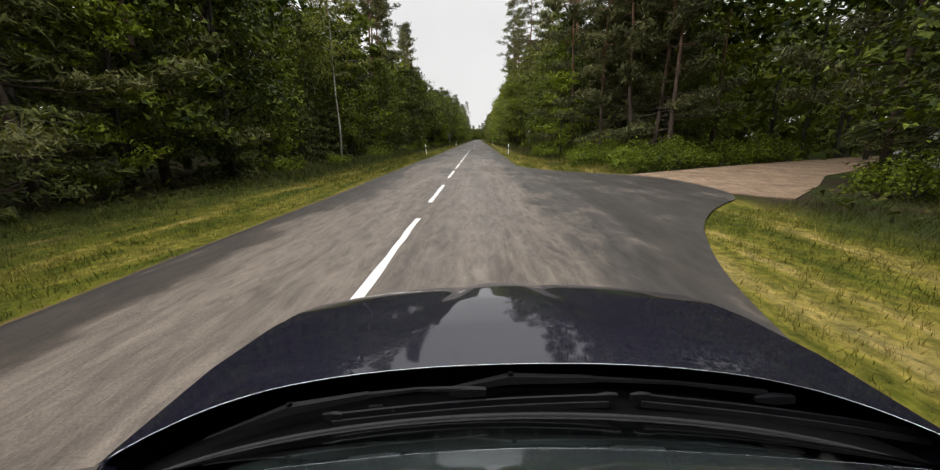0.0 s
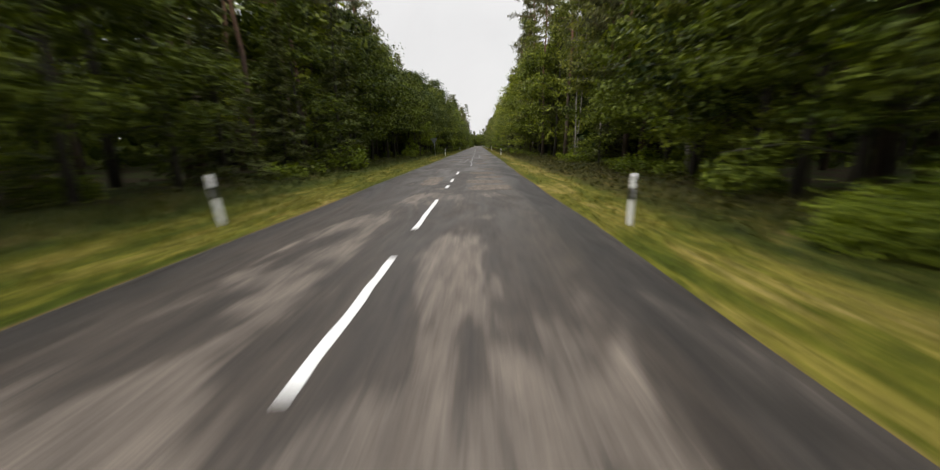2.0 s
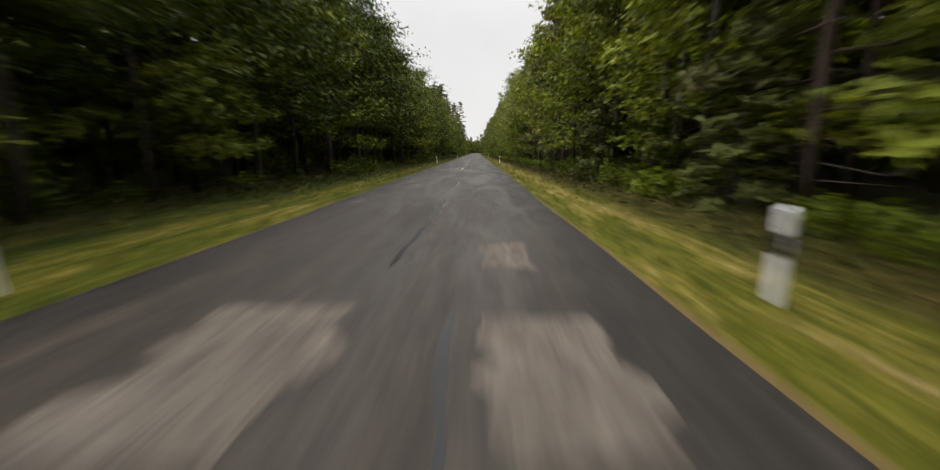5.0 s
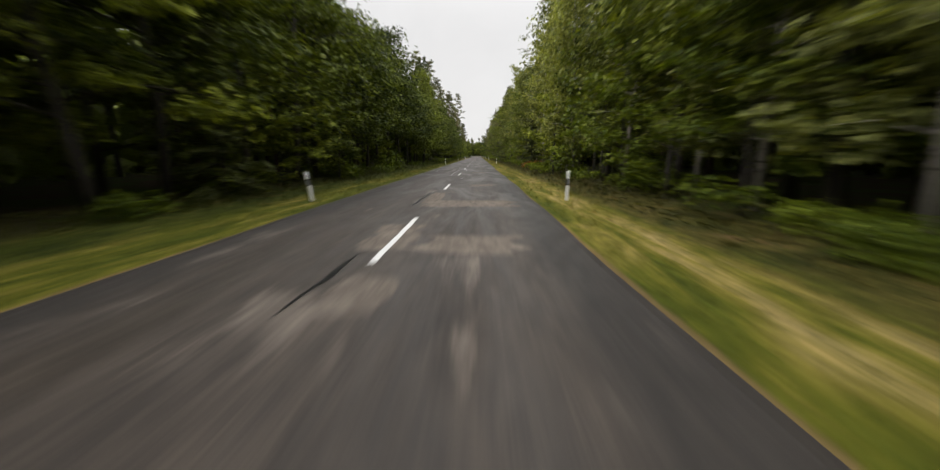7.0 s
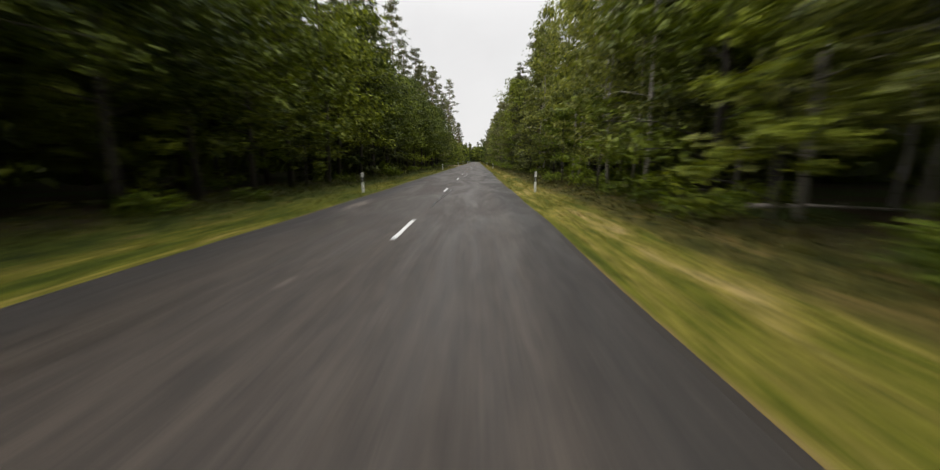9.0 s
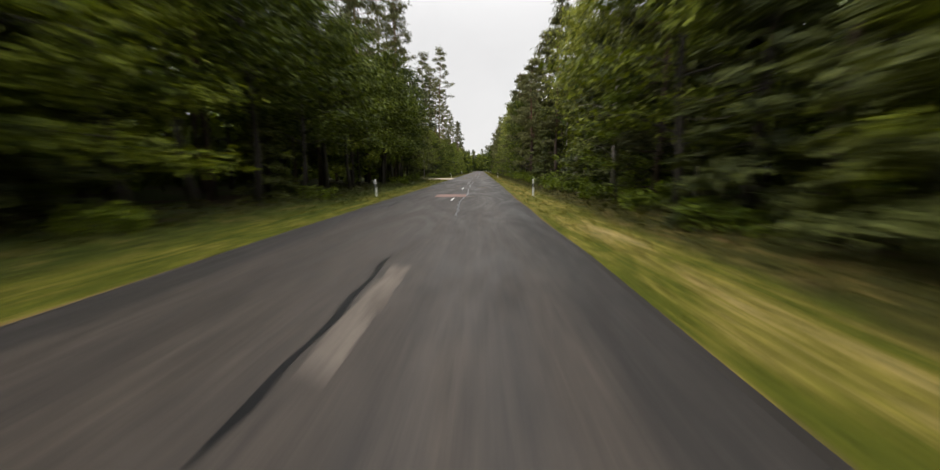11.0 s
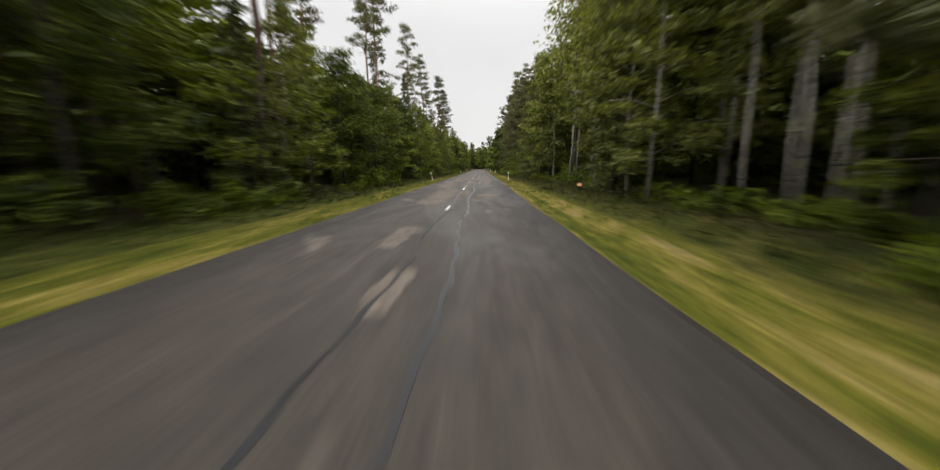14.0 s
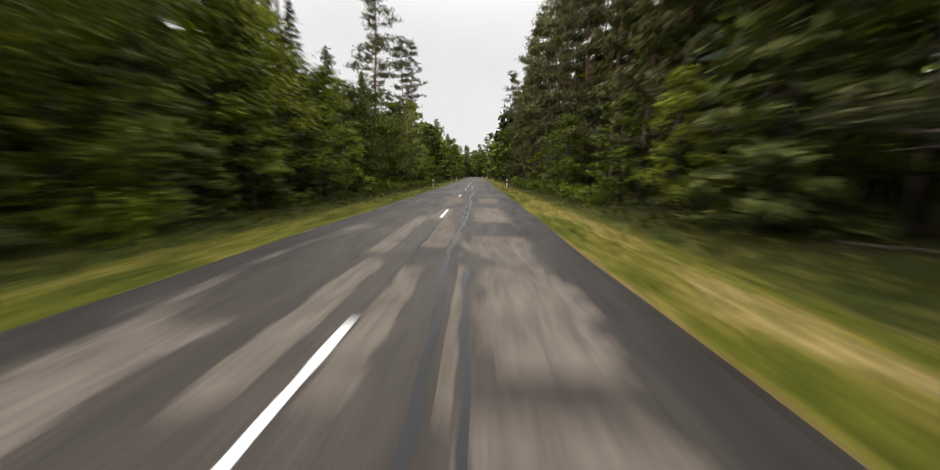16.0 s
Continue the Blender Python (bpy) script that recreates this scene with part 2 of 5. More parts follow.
def ground_material():
    """Grass by the road, leaf litter, moss and low growth under the trees."""
    m, tree, b = material("forest_ground", 0.95, 0.0, 0.1)
    pos = tree.nodes.new("ShaderNodeNewGeometry").outputs["Position"]
    sep = tree.nodes.new("ShaderNodeSeparateXYZ")
    tree.links.new(pos, sep.inputs[0])
    fine = noise_tex(tree, 9.0, 6.0, 0.7, None, "World")
    wide = noise_tex(tree, 0.35, 5.0, 0.6, None, "World", 0.4)
    lawn = lawn_colour(tree)
    litter = ramp_of(tree, fine, [(0.3, (0.014, 0.010, 0.007)), (0.7, (0.055, 0.038, 0.023))])
    moss = ramp_of(tree, fine, [(0.3, (0.013, 0.022, 0.005)), (0.7, (0.042, 0.058, 0.012))])
    floor = mixed(tree, range_of(tree, wide, 0.42, 0.58), litter, moss)
    lawn = mixed(tree, 1.0, lawn, ramp_of(tree, fine, [(0.3, (0.45, 0.5, 0.45)), (0.7, (1.45, 1.4, 1.35))]), "MULTIPLY")
    off = sums(tree, "ABSOLUTE", sums(tree, "ADD", sep.outputs["X"], sums(tree, "MULTIPLY", sums(tree, "SUBTRACT", wide, 0.5), 3.0)), 0.0)
    col = mixed(tree, range_of(tree, off, 6.8, 8.6), lawn, floor)
    # a narrow strip of bare earth along the asphalt
    is_left = sums(tree, "LESS_THAN", sep.outputs["X"], 0.0)
    kerb = sums(tree, "ADD", sums(tree, "MULTIPLY", is_left, range_of(tree, sep.outputs["Y"], 60.0, 140.0, -0.46, -0.01, False)), 3.33)
    beyond = sums(tree, "SUBTRACT", sums(tree, "ABSOLUTE", sep.outputs["X"], 0.0), kerb)
    beyond = sums(tree, "ADD", beyond, sums(tree, "MULTIPLY", sums(tree, "SUBTRACT", fine, 0.5), 0.3))
    col = mixed(tree, range_of(tree, beyond, -0.02, 0.09, 0.7, 0.0), col, (0.17, 0.105, 0.055))
    tree.links.new(col, b.inputs["Base Color"])
    bump(tree, b, fine, 0.8, 0.05)
    return m


def gravel_material(name, dark, light, chip=(0.55, 1.4)):
    m, tree, b = material(name, 0.95, 0.0, 0.15)
    fine = noise_tex(tree, 14.0, 6.0, 0.75, None, "World")
    wide = noise_tex(tree, 0.7, 4.0, 0.6, None, "World", 0.5)
    col = mixed(tree, 0.45, ramp_of(tree, fine, [(0.3, dark), (0.7, light)]), ramp_of(tree, wide, [(0.35, dark), (0.65, light)]))
    chips = noise_tex(tree, 1.0, 6.0, 0.72, (6.0, 1.6, 1), "World", 0.6)
    col = mixed(tree, 1.0, col, ramp_of(tree, chips, [(0.32, (chip[0],) * 3), (0.68, (chip[1],) * 3)]), "MULTIPLY")
    tree.links.new(col, b.inputs["Base Color"])
    bump(tree, b, fine, 0.8, 0.03)
    return m


ASPHALT, GROUND = asphalt_material(), ground_material()
DIRT = gravel_material("dirt_track_earth", (0.13, 0.085, 0.055), (0.33, 0.24, 0.165))
SAND = gravel_material("pale_gravel", (0.27, 0.21, 0.16), (0.43, 0.345, 0.27))
PAINT = plain("worn_road_paint", (0.66, 0.66, 0.64), 0.6, grain=0.15, scale=14.0)
TAR = plain("crack_sealing_tar", (0.009, 0.0088, 0.0092), 0.31, 0.0, 0.3, grain=0.3, scale=8.0)
RED = plain("red_brick_repair", (0.22, 0.13, 0.105), 0.8, grain=0.3, scale=12.0)
WHITE = plain("white_plastic", (0.78, 0.78, 0.76), 0.45, grain=0.06)
BLACK = plain("black_plastic", (0.02, 0.02, 0.021), 0.45, grain=0.2)
ZINC = plain("galvanised_steel", (0.36, 0.37, 0.38), 0.45, 0.85, grain=0.15)
GREY = plain("grey_sign_back", (0.14, 0.145, 0.155), 0.5, 0.3, grain=0.12)
LENS = plain("reflector", (0.5, 0.5, 0.52), 0.15, 0.3)
BEECH_LEAF = leaf_material("beech_leaf", (0.013, 0.024, 0.004), (0.142, 0.176, 0.020), 0.14)
OAK_LEAF = leaf_material("oak_leaf", (0.034, 0.050, 0.007), (0.262, 0.300, 0.036), 0.2)
BIRCH_LEAF = leaf_material("birch_leaf", (0.066, 0.080, 0.025), (0.300, 0.318, 0.098), 0.32)
SHRUB_LEAF = leaf_material("shrub_leaf", (0.045, 0.068, 0.008), (0.190, 0.235, 0.026), 0.3)
# bramble green, its colour lowered for the shade under the forest edge
BRAMBLE_LEAF = leaf_material("bramble_leaf", (0.022, 0.026, 0.005), (0.108, 0.102, 0.020), 0.2)
NEEDLE = leaf_material("pine_needle", (0.040, 0.045, 0.021), (0.190, 0.190, 0.084), 0.15)
SPRUCE_NEEDLE = leaf_material("spruce_needle", (0.028, 0.036, 0.012), (0.136, 0.152, 0.042), 0.14)
GRASS = grass_material()
BARK = bark_material("grey_brown_bark", (0.018, 0.016, 0.014), (0.075, 0.066, 0.054))
BIRCH_BARK = bark_material("birch_bark", (0.21, 0.19, 0.168), (0.43, 0.40, 0.36), 4.0, (0.05, 0.045, 0.04))
PINE_BARK = pine_bark()
TWIG = bark_material("grey_dead_twig", (0.060, 0.050, 0.042), (0.160, 0.138, 0.115))
DEAD = bark_material("bleached_dead_wood", (0.20, 0.175, 0.15), (0.42, 0.385, 0.34))


# ---- mesh helpers ----
def part(name, data, mat, parent=None, label=""):
    """One mesh object from a bmesh or from (vertices, faces)."""
    me = bpy.data.meshes.new(name)
    if isinstance(data, tuple):
        me.from_pydata([tuple(v) for v in data[0]], [], data[1])
    else:
        data.to_mesh(me)
        data.free()
    for one in (mat if isinstance(mat, list) else [mat]):
        me.materials.append(one)
    ob = new(name, me)
    if parent is not None:
        ob.parent = parent
    return tagged(ob, label)


def smooth(ob):
    for p in ob.data.polygons:
        p.use_smooth = True
    return ob


def tube(points, radii, sides=7):
    """Vertices and faces of a tapering tube along points."""
    pts = [Vector(p) for p in points]
    verts, faces = [], []
    for i, p in enumerate(pts):
        d = (pts[min(i + 1, len(pts) - 1)] - pts[max(i - 1, 0)]).normalized()
        a = d.cross(Vector((0.31, 0.95, 0.05))).normalized()
        b = d.cross(a)
        for k in range(sides):
            w = 2 * math.pi * k / sides
            verts.append(p + (a * math.cos(w) + b * math.sin(w)) * radii[i])
    for i in range(len(pts) - 1):
        for k in range(sides):
            n = (k + 1) % sides
            faces.append((i * sides + k, i * sides + n, (i + 1) * sides + n, (i + 1) * sides + k))
    faces.append(tuple(range((len(pts) - 1) * sides, len(pts) * sides)))
    faces.append(tuple(reversed(range(sides))))
    return verts, faces


def joined(pieces):
    verts, faces = [], []
    for v, f in pieces:
        o = len(verts)
        verts += list(v)
        faces += [tuple(i + o for i in one) for one in f]
    return verts, faces


def leaves(rng, at_points, out, size, slim=0.6, up=0.7, along=None):
    """A pointed leaf at each point, turned up and outwards, with chance."""
    n = len(at_points)
    nor = rng.normal(size=(n, 3)) * 0.55 + out * 0.45 + np.array((0, 0, up))
    nor /= np.linalg.norm(nor, axis=1, keepdims=True)
    a = rng.normal(size=(n, 3)) if along is None else along + rng.normal(size=(n, 3)) * 0.35
    a -= nor * np.sum(a * nor, axis=1, keepdims=True)
    a /= np.linalg.norm(a, axis=1, keepdims=True) + 1e-9
    b = np.cross(nor, a)
    s = (size * rng.uniform(0.65, 1.35, n))[:, None]
    v = np.empty((n, 3, 3))
    v[:, 0] = at_points - a * s * 0.5 + b * s * slim * 0.5
    v[:, 1] = at_points - a * s * 0.5 - b * s * slim * 0.5
    v[:, 2] = at_points + a * s * 0.5 - nor * s * 0.1
    return [tuple(p) for p in v.reshape(-1, 3)], [(3 * i, 3 * i + 1, 3 * i + 2) for i in range(n)]


def clumped(rng, centres, radius, flat, count):
    """Points in flattened clumps round the centres."""
    pick = rng.integers(0, len(centres), count)
    p = np.clip(rng.normal(size=(count, 3)) * 0.55, -1.05, 1.05)
    r = radius[pick][:, None]
    return centres[pick] + p * r * np.array((1, 1, flat)), p / (np.linalg.norm(p, axis=1, keepdims=True) + 1e-6)


def stem(rng, height, r, lean=0.25, steps=6):
    x, y, pts, rad = 0.0, 0.0, [], []
    for i in range(steps + 1):
        k = i / steps
        pts.append((x, y, height * k - (0.3 if i == 0 else 0)))
        rad.append(r * (1.25 if i == 0 else 1 - 0.88 * k))
        x += rng.normal() * lean * height / 40
        y += rng.normal() * lean * height / 40
    return pts, rad


def on_stem(pts, z):
    for p, q in zip(pts, pts[1:]):
        if z <= q[2]:
            k = (z - p[2]) / (q[2] - p[2])
            return np.array(p) * (1 - k) + np.array(q) * k
    return np.array(pts[-1])


def thing(name, label, category, group="", kind=""):
    return tagged(new(name), label, category, group, kind)


def broadleaf(seed, name, height, spread, low, count, size, leaf, bark, label, r=0.16, sparse=1.0):
    rng = np.random.default_rng(seed)
    root = thing(name, label, "tree", "trees along the road")
    pts, rad = stem(rng, height * 0.93, r)
    wood = [tube(pts, rad, 8)]
    limbs = int((26 if count > 1500 else 14) * height / 13)
    centres, radius = [], []
    for i in range(limbs):
        k = (i + rng.uniform(0, 0.9)) / limbs
        z = low + (height * 0.95 - low) * k
        w = i * 2.4 + rng.uniform(-0.5, 0.5)
        reach = spread * (0.55 + 0.45 * math.sin(math.pi * min(1, k * 0.75 + 0.3))) * (1 - 0.62 * max(0, k - 0.55) / 0.45) * rng.uniform(0.7, 1.15)
        p = on_stem(pts, z)
        q = p + np.array((math.cos(w) * reach, math.sin(w) * reach, reach * rng.uniform(0.05, 0.45)))
        mid = (p + q) / 2 + np.array((0, 0, reach * 0.1))
        wood.append(tube((p, mid, q), (r * 0.32 * (1 - 0.5 * k), r * 0.2 * (1 - 0.5 * k), 0.012), 3))
        for s in (0.5, 0.75, 1.0):
            centres.append(p * (1 - s) + q * s + rng.normal(size=3) * 0.25)
            radius.append(spread * (0.16 + 0.13 * s) * rng.uniform(0.75, 1.25))
    p, out = clumped(rng, np.array(centres), np.array(radius) * sparse, 0.45, count)
    p[:, 2] = np.maximum(p[:, 2], 0.15)
    smooth(part("trunk", joined(wood), bark, root))
    part("crown", leaves(rng, p, out, size), leaf, root)
    return root


def dead_twigs(rng, pts, root, low, high, count):
    """Bare pale lower branches reaching out of the shade."""
    wood = []
    for i in range(count):
        z, w, reach = rng.uniform(low, high), i * 2.4 + rng.uniform(-0.4, 0.4), rng.uniform(0.9, 2.3)
        d = np.array((math.cos(w), math.sin(w), 0))
        p = on_stem(pts, z)
        mid = p + d * reach * 0.55 + np.array((0, 0, -0.12 * reach))
        q = p + d * reach + np.array((0, 0, rng.uniform(-0.2, 0.12) * reach))
        wood.append(tube((p, mid, q), (0.013, 0.009, 0.003), 3))
        side = np.array((-d[1], d[0], 0.15)) * rng.choice((-1, 1))
        wood.append(tube((mid, mid + (d * 0.7 + side * 0.6) * reach * 0.4), (0.006, 0.002), 3))
    tagged(part("dead_wood", joined(wood), TWIG, root, "bare grey lower branches"), kind="stuff")


def pine(seed, name, height, low, count, label, r=0.17, spread=2.4, size=0.42):
    rng = np.random.default_rng(seed)
    root = thing(name, label, "tree", "trees along the road")
    pts, rad = stem(rng, height * 0.97, r, 0.18, 8)
    rad = [a * (1 - 0.1 * i / 8) for i, a in enumerate(rad)]
    wood, centres, radius = [tube(pts, rad, 8)], [], []
    limbs = 24
    for i in range(limbs):
        k = (i + rng.uniform(0, 1)) / limbs
        z = low + (height * 0.97 - low) * k
        w = i * 2.4 + rng.uniform(-0.6, 0.6)
        reach = spread * (1.0 - 0.75 * k ** 1.6) * rng.uniform(0.45, 1.15)
        p = on_stem(pts, z)
        q = p + np.array((math.cos(w) * reach, math.sin(w) * reach, reach * rng.uniform(-0.1, 0.4)))
        wood.append(tube((p, (p + q) / 2 + np.array((0, 0, -0.08 * reach)), q), (0.05, 0.035, 0.012), 3))
        for s in (0.55, 0.8, 1.0):
            centres.append(p * (1 - s) + q * s + rng.normal(size=3) * 0.12)
            radius.append(rng.uniform(0.35, 0.62))
    for i in range(14):
        z = low * rng.uniform(0.25, 1.0)
        w, reach = rng.uniform(0, 6.28), rng.uniform(0.5, 1.6)
        p = on_stem(pts, z)
        q = p + np.array((math.cos(w) * reach, math.sin(w) * reach, rng.uniform(-0.3, 0.2)))
        wood.append(tube((p, q), (0.022, 0.006), 3))
    p, out = clumped(rng, np.array(centres), np.array(radius), 0.5, count)
    smooth(part("trunk", joined(wood), PINE_BARK, root))
    part("crown", leaves(rng, p, out, size, 0.22, 0.35), NEEDLE, root)
    if low < 4:
        dead_twigs(rng, pts, root, 0.8, 4.5, 11)
    return root


def spruce(seed, name, height, spread, low, count, label, leaf=None, size=0.42, droop=0.28):
    rng = np.random.default_rng(seed)
    root = thing(name, label, "tree", "trees along the road")
    pts, rad = stem(rng, height * 0.98, 0.011 * height + 0.02, 0.08)
    wood, ps, outs, alongs = [tube(pts, rad, 7)], [], [], []
    limbs = int(height * 6)
    for i in range(limbs):
        k = (i + rng.uniform(0, 1)) / limbs
        z = low + (height * 0.97 - low) * k
        w = i * 2.399 + rng.uniform(-0.3, 0.3)
        reach = spread * (1 - k) ** 0.8 * rng.uniform(0.7, 1.12) + 0.12
        p = on_stem(pts, z)
        d = np.array((math.cos(w), math.sin(w), 0))
        q = p + d * reach + np.array((0, 0, -droop * reach + 0.1))
        wood.append(tube((p, q), (0.028, 0.006), 3))
        n = max(3, int(count / limbs * (0.35 + 1.3 * (1 - k))))
        s = np.sqrt(rng.uniform(0.04, 1, n))[:, None]
        side = np.array((-d[1], d[0], 0))
        c = p * (1 - s) + q * s + side * rng.normal(size=(n, 1)) * reach * 0.16 + np.array((0, 0, 1)) * rng.normal(size=(n, 1)) * 0.07
        ps.append(c)
        outs.append(np.tile(d * 0.4, (n, 1)))
        alongs.append(np.tile(d + np.array((0, 0, -droop)), (n, 1)) + side * rng.normal(size=(n, 1)) * 0.8)
    smooth(part("trunk", joined(wood), BARK, root))
    part("crown", leaves(rng, np.concatenate(ps), np.concatenate(outs), size, 0.27, 0.8, np.concatenate(alongs)), leaf or SPRUCE_NEEDLE, root)
    if height > 9 and count > 2000:
        dead_twigs(rng, pts, root, 0.6, 3.6, 9)
    return root


def shrub(seed, name, height, spread, count, size, label, leaf=None, category="shrub"):
    rng = np.random.default_rng(seed)
    root = thing(name, label, category, "undergrowth along the road")
    wood, centres = [], []
    for i in range(9):
        w, reach = i * 2.4, spread * rng.uniform(0.3, 0.95)
        q = np.array((math.cos(w) * reach, math.sin(w) * reach, height * rng.uniform(0.45, 1.0) * (1 - 0.35 * reach / spread)))
        wood.append(tube(((0, 0, -0.1), (q[0] * 0.35, q[1] * 0.35, q[2] * 0.55), q), (0.03, 0.02, 0.006), 4))
        centres += [q, q * np.array((0.8, 0.8, 0.6)), q * np.array((1.05, 1.05, 0.35))]
    p, out = clumped(rng, np.array(centres), np.full(len(centres), spread * 0.33), 0.7, count)
    p[:, 2] = np.abs(p[:, 2]) + 0.03
    tagged(part("stem", joined(wood), BARK, root), kind="stuff")
    part("foliage", leaves(rng, p, out, size), leaf or SHRUB_LEAF, root)
    return root


# ---- the ground, one sheet to the horizon ----
def left_edge(y):
    return -2.87 - 0.45 * min(1, max(0, (y - 60) / 80)) + 0.05 * math.sin(y * 0.21) + 0.03 * math.sin(y * 0.63 + 1)


def right_edge(y):
    return 3.33 + 0.05 * math.sin(y * 0.17 + 2) + 0.03 * math.sin(y * 0.71)


BEND = 520.0


def bend(x, y):
    """The road swings to the left beyond BEND."""
    if y <= BEND:
        return x, y
    r = 190.0
    a = (y - BEND) / r
    return -r + (r + x) * math.cos(a), BEND + (r + x) * math.sin(a)


def relief(x, y):
    d = abs(x)
    if d < 3.6:
        return -0.03
    soft_rise = min(1, (d - 3.6) / 4.0)
    if x > 0 and -6 < y < 46:
        soft_rise *= 0.25 * min(1, max(0, abs(y - 20) - 20) / 6)
    return -0.03 + soft_rise * (0.10 * noise.noise(Vector((x * 0.12, y * 0.12, 0))) + 0.02) + 0.02 * noise.noise(Vector((x * 0.9, y * 0.9, 3)))


def ground():
    xs = [-2500, -600, -150, -60, -40, -30, -24, -19, -15, -12, -10, -8.5, -7.5, -6.5, -5.5, -4.6, -3.9, -3.4, -2.6,
          0, 2.6, 3.4, 3.9, 4.6, 5.5, 6.5, 7.5, 8.5, 10, 12, 15, 19, 24, 30, 40, 60, 150, 600, 2500]
    ys = [-2500, -600, -150, -60] + [-30 + 2.5 * i for i in range(260)] + [640, 700, 900, 1500, 4000]
    verts = [(x, y, relief(x, y)) for y in ys for x in xs]
    n = len(xs)
    faces = [(j * n + i, j * n + i + 1, (j + 1) * n + i + 1, (j + 1) * n + i) for j in range(len(ys) - 1) for i in range(n - 1)]
    ob = smooth(part("ground", (verts, faces), GROUND))
    return tagged(ob, "mown yellow-green verge running into mossy forest floor", "ground", kind="structure")


def slab(outline, top, bottom):
    """A flat plate from an outline that turns anticlockwise."""
    n = len(outline)
    verts = [(x, y, top) for x, y in outline] + [(x, y, bottom) for x, y in outline]
    faces = [tuple(range(n)), tuple(reversed(range(n, 2 * n)))]
    faces += [(i + n, (i + 1) % n + n, (i + 1) % n, i) for i in range(n)]
    return verts, faces


def ribbon(spine, half, top, bottom):
    """A strip along a list of (x, y), of half width half(i)."""
    verts, faces = [], []
    for i, (x, y) in enumerate(spine):
        a, b = spine[max(0, i - 1)], spine[min(len(spine) - 1, i + 1)]
        d = Vector((b[0] - a[0], b[1] - a[1])).normalized()
        w = half(i)
        for s, z in ((-1, top), (1, top), (1, bottom), (-1, bottom)):
            verts.append((x + d.y * w * s, y - d.x * w * s, z))
    for i in range(len(spine) - 1):
        for k in range(4):
            n = (k + 1) % 4
            faces.append((i * 4 + k, i * 4 + n, (i + 1) * 4 + n, (i + 1) * 4 + k))
    faces += [(3, 2, 1, 0), tuple(4 * (len(spine) - 1) + k for k in range(4))]
    return verts, faces


def road():
    ys = [-2000, -200, -60] + [-30 + 1.0 * i for i in range(650)]
    verts, faces = [], []
    for y in ys:
        l, r = left_edge(y), right_edge(y)
        cols = [(l, -0.12), (l, -0.018), (l + 0.12, -0.004), (l * 0.5, 0.0), (0, 0.0), (r * 0.5, 0.0), (r - 0.12, -0.004), (r, -0.018), (r, -0.12)]
        for x, z in cols:
            bx, by = bend(x, y)
            verts.append((bx, by, z))
    n = 9
    for j in range(len(ys) - 1):
        for i in range(n - 1):
            faces.append((j * n + i, j * n + i + 1, (j + 1) * n + i + 1, (j + 1) * n + i))
    ob = part("road", (verts, faces), ASPHALT)
    return tagged(ob, "worn grey asphalt forest road with dark margins", "road", kind="structure")


GROUND_OB, ROAD = ground(), road()

# the side road: an asphalt apron that turns into an earth track between the trees
apron = [(2.7, 1.2), (3.3, 1.8), (3.75, 3.6), (4.3, 5.0), (5.2, 6.8), (6.5, 8.5), (8.0, 9.9), (8.4, 12.6), (8.0, 15.6), (5.6, 17.2), (4.2, 18.9), (3.3, 21.5), (2.7, 22.3)]
def rounded(line, passes=2):
    """Cuts the corners of an outline."""
    for _ in range(passes):
        line = [p for a, b in zip(line, line[1:] + line[:1]) for p in ((a[0] * 0.75 + b[0] * 0.25, a[1] * 0.75 + b[1] * 0.25), (a[0] * 0.25 + b[0] * 0.75, a[1] * 0.25 + b[1] * 0.75))]
    return line


apron = rounded(apron)
apron_mesh = slab(apron, 0.004, -0.1)
apron_mesh[0][:len(apron)] = [(x, y, z if x > 2.9 else -0.006) for x, y, z in apron_mesh[0][:len(apron)]]
tagged(part("apron", apron_mesh, ASPHALT), "dark asphalt apron of a forest side road", "road", kind="structure")
spine = [(7.0, 12.0), (10, 14.4), (13.4, 17.3), (21.5, 22.8), (32, 29), (42, 34)]
tagged(part("dirt_track", ribbon(spine, lambda i: (3.2, 2.9, 2.4, 2.1, 2.0, 2.0)[i], -0.002, -0.2), DIRT),
       "brown earth track leading into the forest", "track", kind="structure")
mouth = [(-3.2, 274.4), (-4.2, 275.6), (-5.6, 277.4), (-8, 278.7), (-14, 279.2), (-30, 281), (-60, 286),
         (-60, 289.5), (-30, 284.4), (-14, 282.4), (-8, 282.5), (-5.2, 284.0), (-4.0, 285.4), (-3.2, 286.6)]
tagged(part("gravel_track", slab(mouth[::-1], 0.004, -0.2), SAND), "pale gravel forest track joining the road", "track", kind="structure")

# centre line
DASHES = [(-2.0, 1.4), (3.2, 7.1), (9.0, 12.5), (14.9, 18.1), (19.6, 23.5), (25.2, 27.9), (28.5, 30.8), (32.5, 35.4), (37.2, 41.0),
          (43.9, 44.8), (46.2, 47.6), (50.3, 52.3), (118.0, 120.6), (130.2, 134.1), (141.8, 144.9), (153.5, 154.9),
          (155.7, 157.0), (165.6, 168.8), (177.0, 179.3), (188.3, 190.6), (200.2, 203.0), (211.8, 214.0), (235.4, 237.2),
          (246.0, 248.5), (257.0, 258.0), (306.5, 308.0), (318.8, 321.6), (331.8, 333.8), (345.0, 348.0), (357.5, 360.6), (370, 373),
          (382.5, 385), (395, 398.4), (407, 410), (419, 423), (431, 434), (443, 447), (456, 460), (469, 472), (482, 486), (495, 499)]
